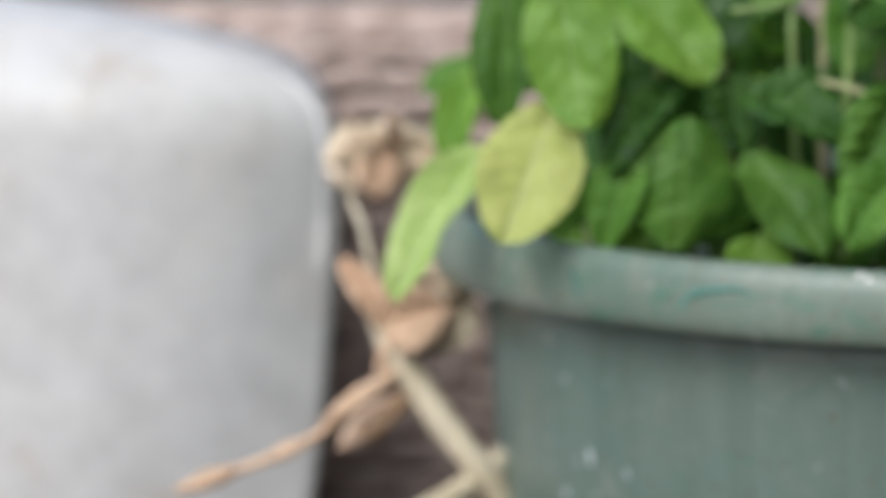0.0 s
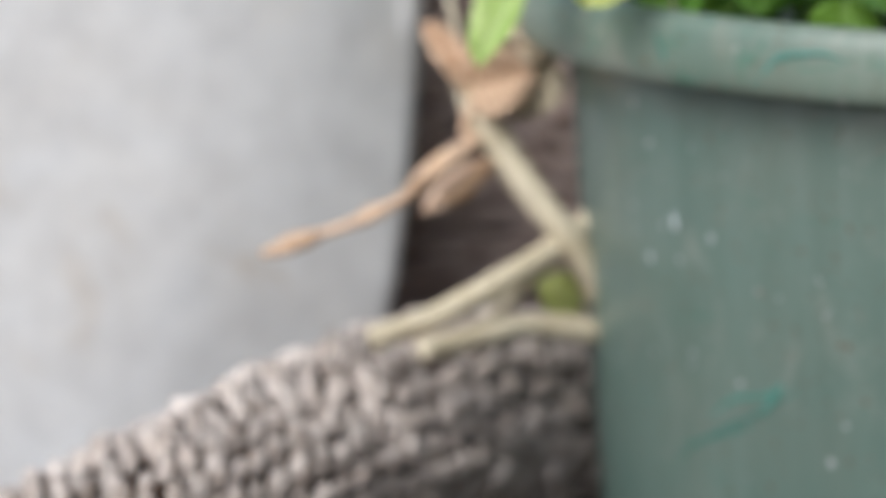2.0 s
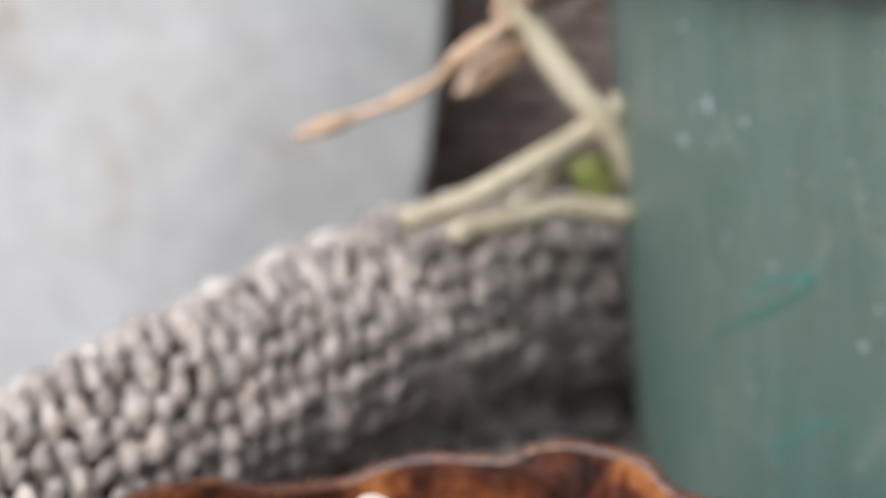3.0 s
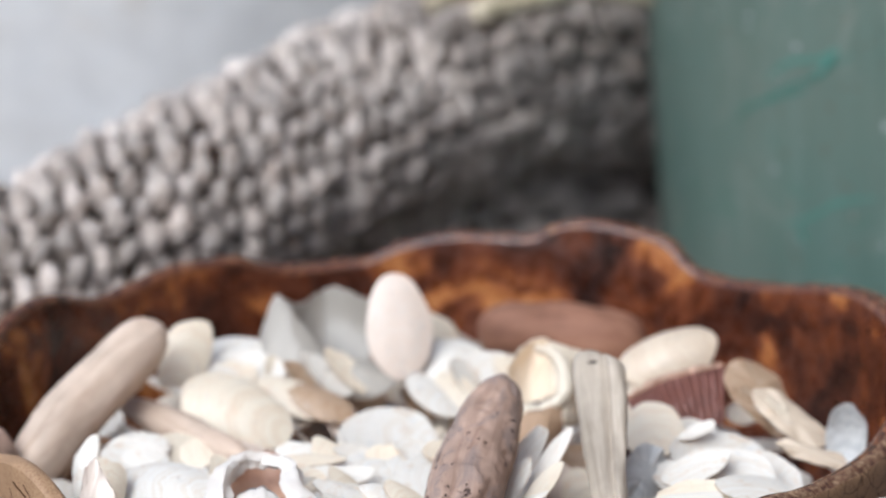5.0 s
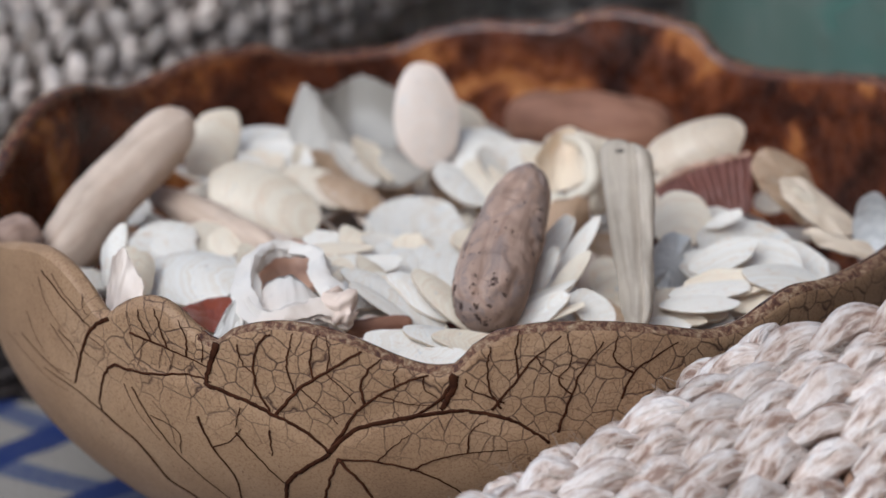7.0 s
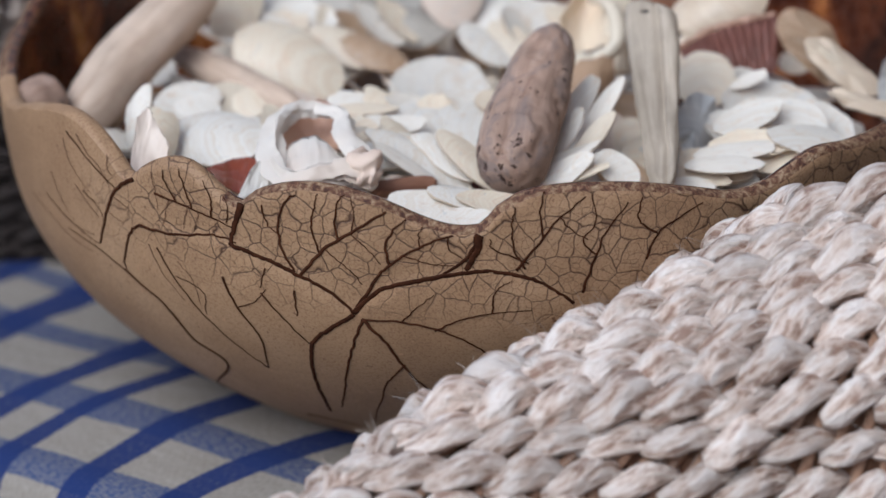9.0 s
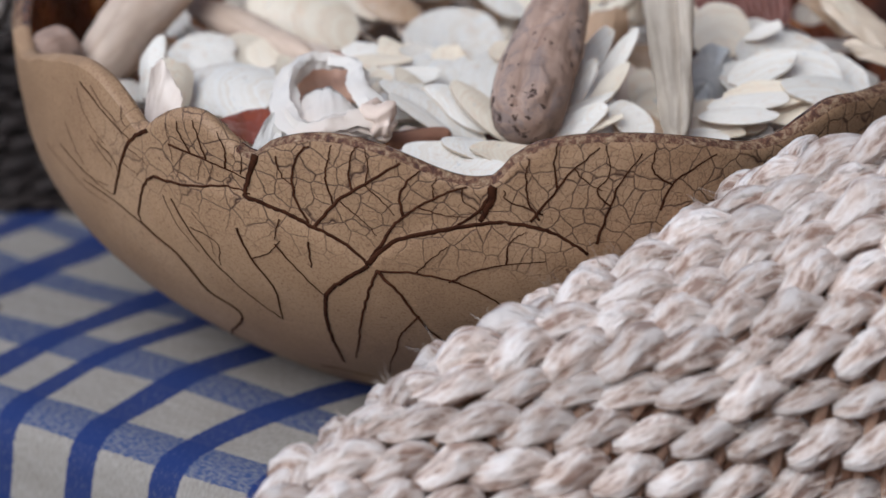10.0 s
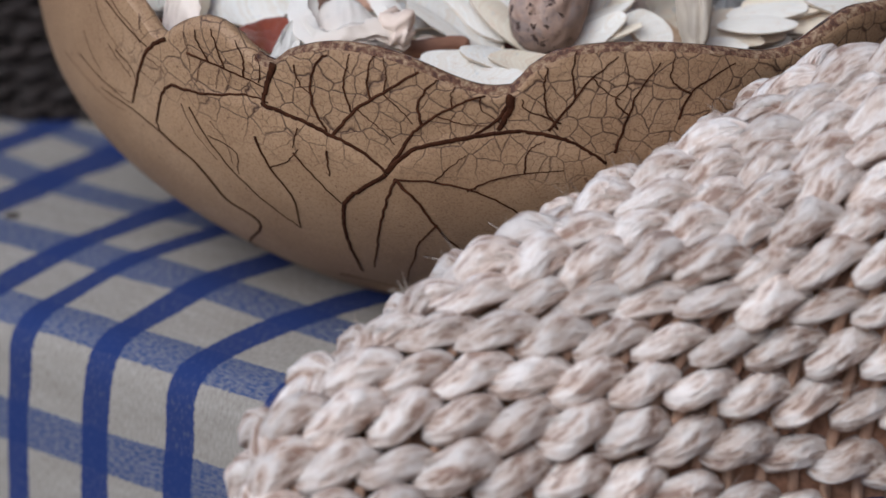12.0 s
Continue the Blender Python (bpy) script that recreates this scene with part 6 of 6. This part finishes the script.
leaf(basil, BASIL, (0.1293, 1.3500, 0.3307), (0.1029, 1.3350, 0.3049), 0.0200, (-0.2, -0.6, 0.8), DEEPLEAF, 11, 0.45, 0.4, 0.10)
leaf(basil, BASIL, (0.0959, 1.3650, 0.3017), (0.0908, 1.3550, 0.2806), 0.0200, (0.0, -0.95, 0.3), LEAF, 12, 0.1, 0.2)
leaf(basil, BASIL, (0.1536, 1.3250, 0.2852), (0.1527, 1.3150, 0.2675), 0.0225, (0.1, -0.9, 0.4), LIMELEAF, 13, 0.1, 0.2)
leaf(basil, BASIL, (0.1526, 1.3450, 0.3275), (0.1810, 1.3250, 0.3176), 0.0240, (0.1, -0.75, 0.65), DEEPLEAF, 14, 0.5, 0.3, 0.12)
leaf(basil, BASIL, (0.1457, 1.3500, 0.3344), (0.1498, 1.3350, 0.3103), 0.0200, (-0.1, -0.8, 0.6), DEEPLEAF, 15, 0.4, 0.4, 0.12)
leaf(basil, BASIL, (0.2003, 1.3350, 0.3321), (0.1818, 1.3150, 0.2962), 0.0260, (0.2, -0.85, 0.5), LEAF, 16, 0.3, 0.35, 0.10)
leaf(basil, BASIL, (0.2010, 1.3250, 0.3077), (0.1788, 1.3050, 0.2867), 0.0240, (-0.1, -0.8, 0.6), LEAF, 17, 0.25, 0.35, 0.10)
leaf(basil, BASIL, (0.1382, 1.3700, 0.3678), (0.1462, 1.3550, 0.3413), 0.0260, (0, -0.95, 0.3), DEEPLEAF, 18, 0.1, 0.2)
leaf(basil, BASIL, (0.1157, 1.3850, 0.3446), (0.1188, 1.3750, 0.3174), 0.0300, (0, -0.95, 0.3), DEEPLEAF, 19, 0.1, 0.2)
leaf(basil, BASIL, (0.1679, 1.4000, 0.3492), (0.1628, 1.3850, 0.3203), 0.0260, (0.1, -0.95, 0.3), LEAF, 20, 0.1, 0.2)
leaf(basil, BASIL, (0.1947, 1.3700, 0.3642), (0.1855, 1.3600, 0.3336), 0.0220, (-0.2, -0.9, 0.4), LEAF, 21, 0.2, 0.3)
# stems rising from the soil
rng = random.Random(21)
STEMS = [((0.1495, 1.3600, 0.2688), (0.1471, 1.3650, 0.3497)), ((0.1561, 1.3700, 0.2694), (0.1445, 1.3750, 0.3453)), ((0.1698, 1.3600, 0.2688), (0.1683, 1.3650, 0.3535)), ((0.1798, 1.3650, 0.2681), (0.1792, 1.3700, 0.3679)),
         ((0.1863, 1.3520, 0.2717), (0.1871, 1.3550, 0.3651)), ((0.1963, 1.3700, 0.2675), (0.1982, 1.3750, 0.3639)), ((0.1277, 1.3650, 0.2701), (0.1239, 1.3750, 0.3638)), ((0.1099, 1.3750, 0.2725), (0.0947, 1.3800, 0.3486)), ((0.1643, 1.3450, 0.2726), (0.1564, 1.3450, 0.3129))]
for i, (a, b) in enumerate(STEMS):
    a, b = Vector(a) - Vector(BASIL), Vector(b) - Vector(BASIL)
    a.z = 0.0
    mid = a.lerp(b, 0.5) + Vector((rng.uniform(-0.004, 0.004), 0, 0))
    part("stem", tube_bm(smooth_path([a, mid, b], 14), lambda t: 0.0019 * (1 - 0.35 * t), seg=8), PALESTEM if i % 2 else STEM, basil)
part("stem", tube_bm([Vector(p) - Vector(BASIL) for p in smooth_path([(0.0696, 1.3850, 0.3075), (0.0841, 1.3850, 0.3155), (0.0977, 1.3900, 0.2934)], 10)], lambda t: 0.0014, seg=8), STEM, basil)
part("stem", tube_bm([Vector(p) - Vector(BASIL) for p in smooth_path([(0.1473, 1.3500, 0.3544), (0.1582, 1.3500, 0.3559), (0.1655, 1.3500, 0.3574)], 8)], lambda t: 0.0013, seg=8), STEM, basil)
part("stem", tube_bm([Vector(p) - Vector(BASIL) for p in smooth_path([(0.1616, 1.3450, 0.3330), (0.1799, 1.3450, 0.3312), (0.1960, 1.3450, 0.3261)], 8)], lambda t: 0.0012, seg=8), PALESTEM, basil)
# the body of the bush behind
for i in range(230):
    a, rr = rng.uniform(0, 6.283), 0.165 * math.sqrt(rng.random())
    x, y = rr * math.cos(a), rr * math.sin(a)
    if y < -0.085:
        y = -0.085 + rng.uniform(0, 0.05)
    z = rng.uniform(0.035, 0.26)
    b0 = Vector(BASIL) + Vector((x, y, z))
    out = Vector((x + rng.uniform(-0.1, 0.1), y - 0.10 + rng.uniform(-0.1, 0.1), rng.uniform(-0.12, 0.06))).normalized()
    L = rng.uniform(0.028, 0.046)
    mat = rng.choices((LEAF, DEEPLEAF, LIMELEAF), (5, 4, 1.5))[0]
    leaf(basil, BASIL, b0, b0 + out * L, L * rng.uniform(0.55, 0.7), (rng.gauss(0, 0.3), -0.6 + rng.gauss(0, 0.3), 0.8), mat, rng.randrange(6) + 30, 0.2, 0.35, 0.08)

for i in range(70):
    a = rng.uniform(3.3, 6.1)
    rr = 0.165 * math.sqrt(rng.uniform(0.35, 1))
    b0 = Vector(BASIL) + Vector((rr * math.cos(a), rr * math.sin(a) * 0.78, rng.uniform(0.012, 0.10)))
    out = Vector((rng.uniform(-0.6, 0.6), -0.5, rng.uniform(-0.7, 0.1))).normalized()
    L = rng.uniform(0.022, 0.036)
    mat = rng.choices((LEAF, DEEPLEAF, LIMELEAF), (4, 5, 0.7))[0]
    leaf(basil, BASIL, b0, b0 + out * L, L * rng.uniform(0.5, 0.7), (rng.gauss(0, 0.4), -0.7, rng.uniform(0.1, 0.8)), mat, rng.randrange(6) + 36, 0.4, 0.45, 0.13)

# the far side of the bush
for i in range(150):
    b0 = Vector(BASIL) + Vector((rng.uniform(-0.10, 0.16), rng.uniform(0.03, 0.12), rng.uniform(0.02, 0.26)))
    out = Vector((rng.uniform(-1, 1), -0.5, rng.uniform(-0.6, 0.5))).normalized()
    L = rng.uniform(0.030, 0.046)
    leaf(basil, BASIL, b0, b0 + out * L, L * 0.65, (rng.gauss(0, 0.3), -0.8, 0.5), rng.choice((LEAF, DEEPLEAF)), rng.randrange(6) + 30, 0.2, 0.35, 0.08)

# ---- dried vine between the canister and the pot ----
VINE = (0.05, 1.46, 0.15)
vine = thing("dried_vine", "dry straw-coloured vine with withered leaves and pods beside the pot", "dried plant", VINE)


def strand(name, pts, r, mat, label="", lumps=0.2, flat=1.0, taper=0.3):
    path = [p - Vector(VINE) for p in smooth_path(pts, 6 * len(pts))]
    return part(name, tube_bm(path, lambda t: r * (1 - taper * t), seg=10, lumps=lumps, flat=flat), mat, vine, label)


def pod(a, b, r, mat=None, name="pod"):
    path = [p - Vector(VINE) for p in smooth_path([a, Vector(a).lerp(Vector(b), 0.5), b], 14)]
    return part(name, tube_bm(path, lambda t: r * max(0.1, math.sin(math.pi * t) ** 0.8), seg=12, flat=0.6, lumps=0.3, seed=r * 999), mat or DRY, vine, "withered brown pod")


strand("stem", [(0.0359, 1.4550, 0.2447), (0.0398, 1.4500, 0.2334), (0.0491, 1.4450, 0.2183), (0.0607, 1.4400, 0.2032), (0.0740, 1.4360, 0.1860), (0.0855, 1.4400, 0.1663)], 0.0054, STRAW, taper=0.0)
strand("stem", [(0.0872, 1.4500, 0.1965), (0.0669, 1.4350, 0.1842), (0.0450, 1.4200, 0.1741), (0.0254, 1.4100, 0.1653), (0.0042, 1.4000, 0.1595)], 0.0048, STRAW, taper=0.1)
strand("stem", [(0.0832, 1.4400, 0.1542), (0.0610, 1.4300, 0.1587), (0.0451, 1.4200, 0.1583), (0.0312, 1.4100, 0.1564), (0.0214, 1.4000, 0.1555)], 0.0045, STRAW, taper=0.1)
strand("stem", [(0.0652, 1.4400, 0.1823), (0.0514, 1.4350, 0.1653), (0.0356, 1.4300, 0.1543)], 0.0030, STRAW)
strand("tendril", [(0.0411, 1.4400, 0.2231), (0.0293, 1.4350, 0.2130), (0.0146, 1.4300, 0.2031), (0.0001, 1.4250, 0.1965), (-0.0173, 1.4200, 0.1911), (-0.0330, 1.4150, 0.1866)], 0.0020, DRY, taper=0.2)
pod((0.0411, 1.4400, 0.2227), (0.0156, 1.4300, 0.2066), 0.0056)
pod((0.0489, 1.4520, 0.2152), (0.0217, 1.4450, 0.1955), 0.0085)
pod((0.0137, 1.4300, 0.2021), (-0.0038, 1.4250, 0.1945), 0.0046)
pod((-0.0096, 1.4220, 0.1935), (-0.0335, 1.4150, 0.1862), 0.0052)
leaf(vine, VINE, (0.0279, 1.4800, 0.2825), (0.0312, 1.5000, 0.3047), 0.0230, (-0.1, -0.95, 0.2), PAPER, 41, 0.06, 0.06, 0.16)
leaf(vine, VINE, (0.0329, 1.4850, 0.2966), (0.0571, 1.5000, 0.2951), 0.0200, (0, -0.95, 0.2), PAPER, 42, 0.06, 0.05, 0.16)
leaf(vine, VINE, (0.0347, 1.4750, 0.2801), (0.0389, 1.4850, 0.2991), 0.0190, (0.2, -0.9, 0.3), DRY, 55, 0.15, 0.1, 0.16)
leaf(vine, VINE, (0.0250, 1.4900, 0.2824), (0.0436, 1.5100, 0.3017), 0.0260, (0, -0.95, 0.2), PAPER, 56, 0.05, 0.05, 0.16)
leaf(vine, VINE, (0.0397, 1.4600, 0.2320), (0.0653, 1.4600, 0.2519), 0.0240, (0.1, -0.9, 0.4), DRY, 43, 0.4, 0.6, 0.12)
leaf(vine, VINE, (0.0413, 1.4500, 0.2354), (0.0226, 1.4500, 0.2632), 0.0120, (0, -0.9, 0.4), DRY, 44, 0.6, 0.4, 0.12)
leaf(vine, VINE, (0.0374, 1.4500, 0.2374), (0.0586, 1.4400, 0.2467), 0.0260, (-0.2, -0.9, 0.3), DRY, 47, 0.6, 0.5, 0.15)
leaf(vine, VINE, (0.0693, 1.4600, 0.2479), (0.0492, 1.4500, 0.2295), 0.0220, (0.2, -0.9, 0.3), STRAW, 48, 0.6, 0.5, 0.15)
leaf(vine, VINE, (0.0457, 1.4650, 0.2312), (0.0735, 1.4650, 0.2392), 0.0180, (0, -0.85, 0.5), DRY, 45, 0.5, 0.5, 0.12)
rng = random.Random(63)
for i in range(9):
    c = Vector((0.0423, 1.4900, 0.2961)).lerp(Vector((0.0484, 1.4550, 0.2436)), (i % 2) * rng.uniform(0.75, 1.1) + rng.uniform(-0.08, 0.08))
    c += Vector((rng.uniform(-0.014, 0.014), rng.uniform(-0.008, 0.008), rng.uniform(-0.008, 0.008)))
    d = Vector((rng.uniform(-1, 1), rng.uniform(-0.5, 0.2), rng.uniform(-0.9, 0.7))).normalized()
    leaf(vine, VINE, c, c + d * rng.uniform(0.012, 0.026), rng.uniform(0.007, 0.015), (rng.uniform(-0.6, 0.6), -0.8, rng.uniform(-0.2, 0.7)), PAPER if i % 3 else DRY, 49 + i % 4, 0.4, 0.3, 0.22)
strand("tendril", [(0.0395, 1.4550, 0.2327), (0.0317, 1.4600, 0.2679), (0.0259, 1.4700, 0.2826)], 0.0016, STRAW)
leaf(vine, VINE, (0.0632, 1.4600, 0.1685), (0.0790, 1.4550, 0.1593), 0.0160, (0, -0.7, 0.7), YELLOWLEAF, 46, 0.2, 0.3)

# specks of soil on the cloth
for p, r in (((-0.1421, 1.1474, 0.0010), 0.0024), ((-0.1198, 1.1088, 0.0010), 0.0016)):
    bm = bmesh.new()
    bmesh.ops.create_icosphere(bm, subdivisions=2, radius=r)
    for v in bm.verts:
        v.co *= 1 + 0.35 * noise.noise(v.co * 900)
        v.co.z *= 0.6
    crumb = new("soil_crumb", mesh_of("soil_crumb", bm, SOIL))
    crumb.location = Vector(p) + Vector((0, 0, r * 0.45))
    tagged(crumb, "tiny dark crumb of soil on the tablecloth", "crumb")
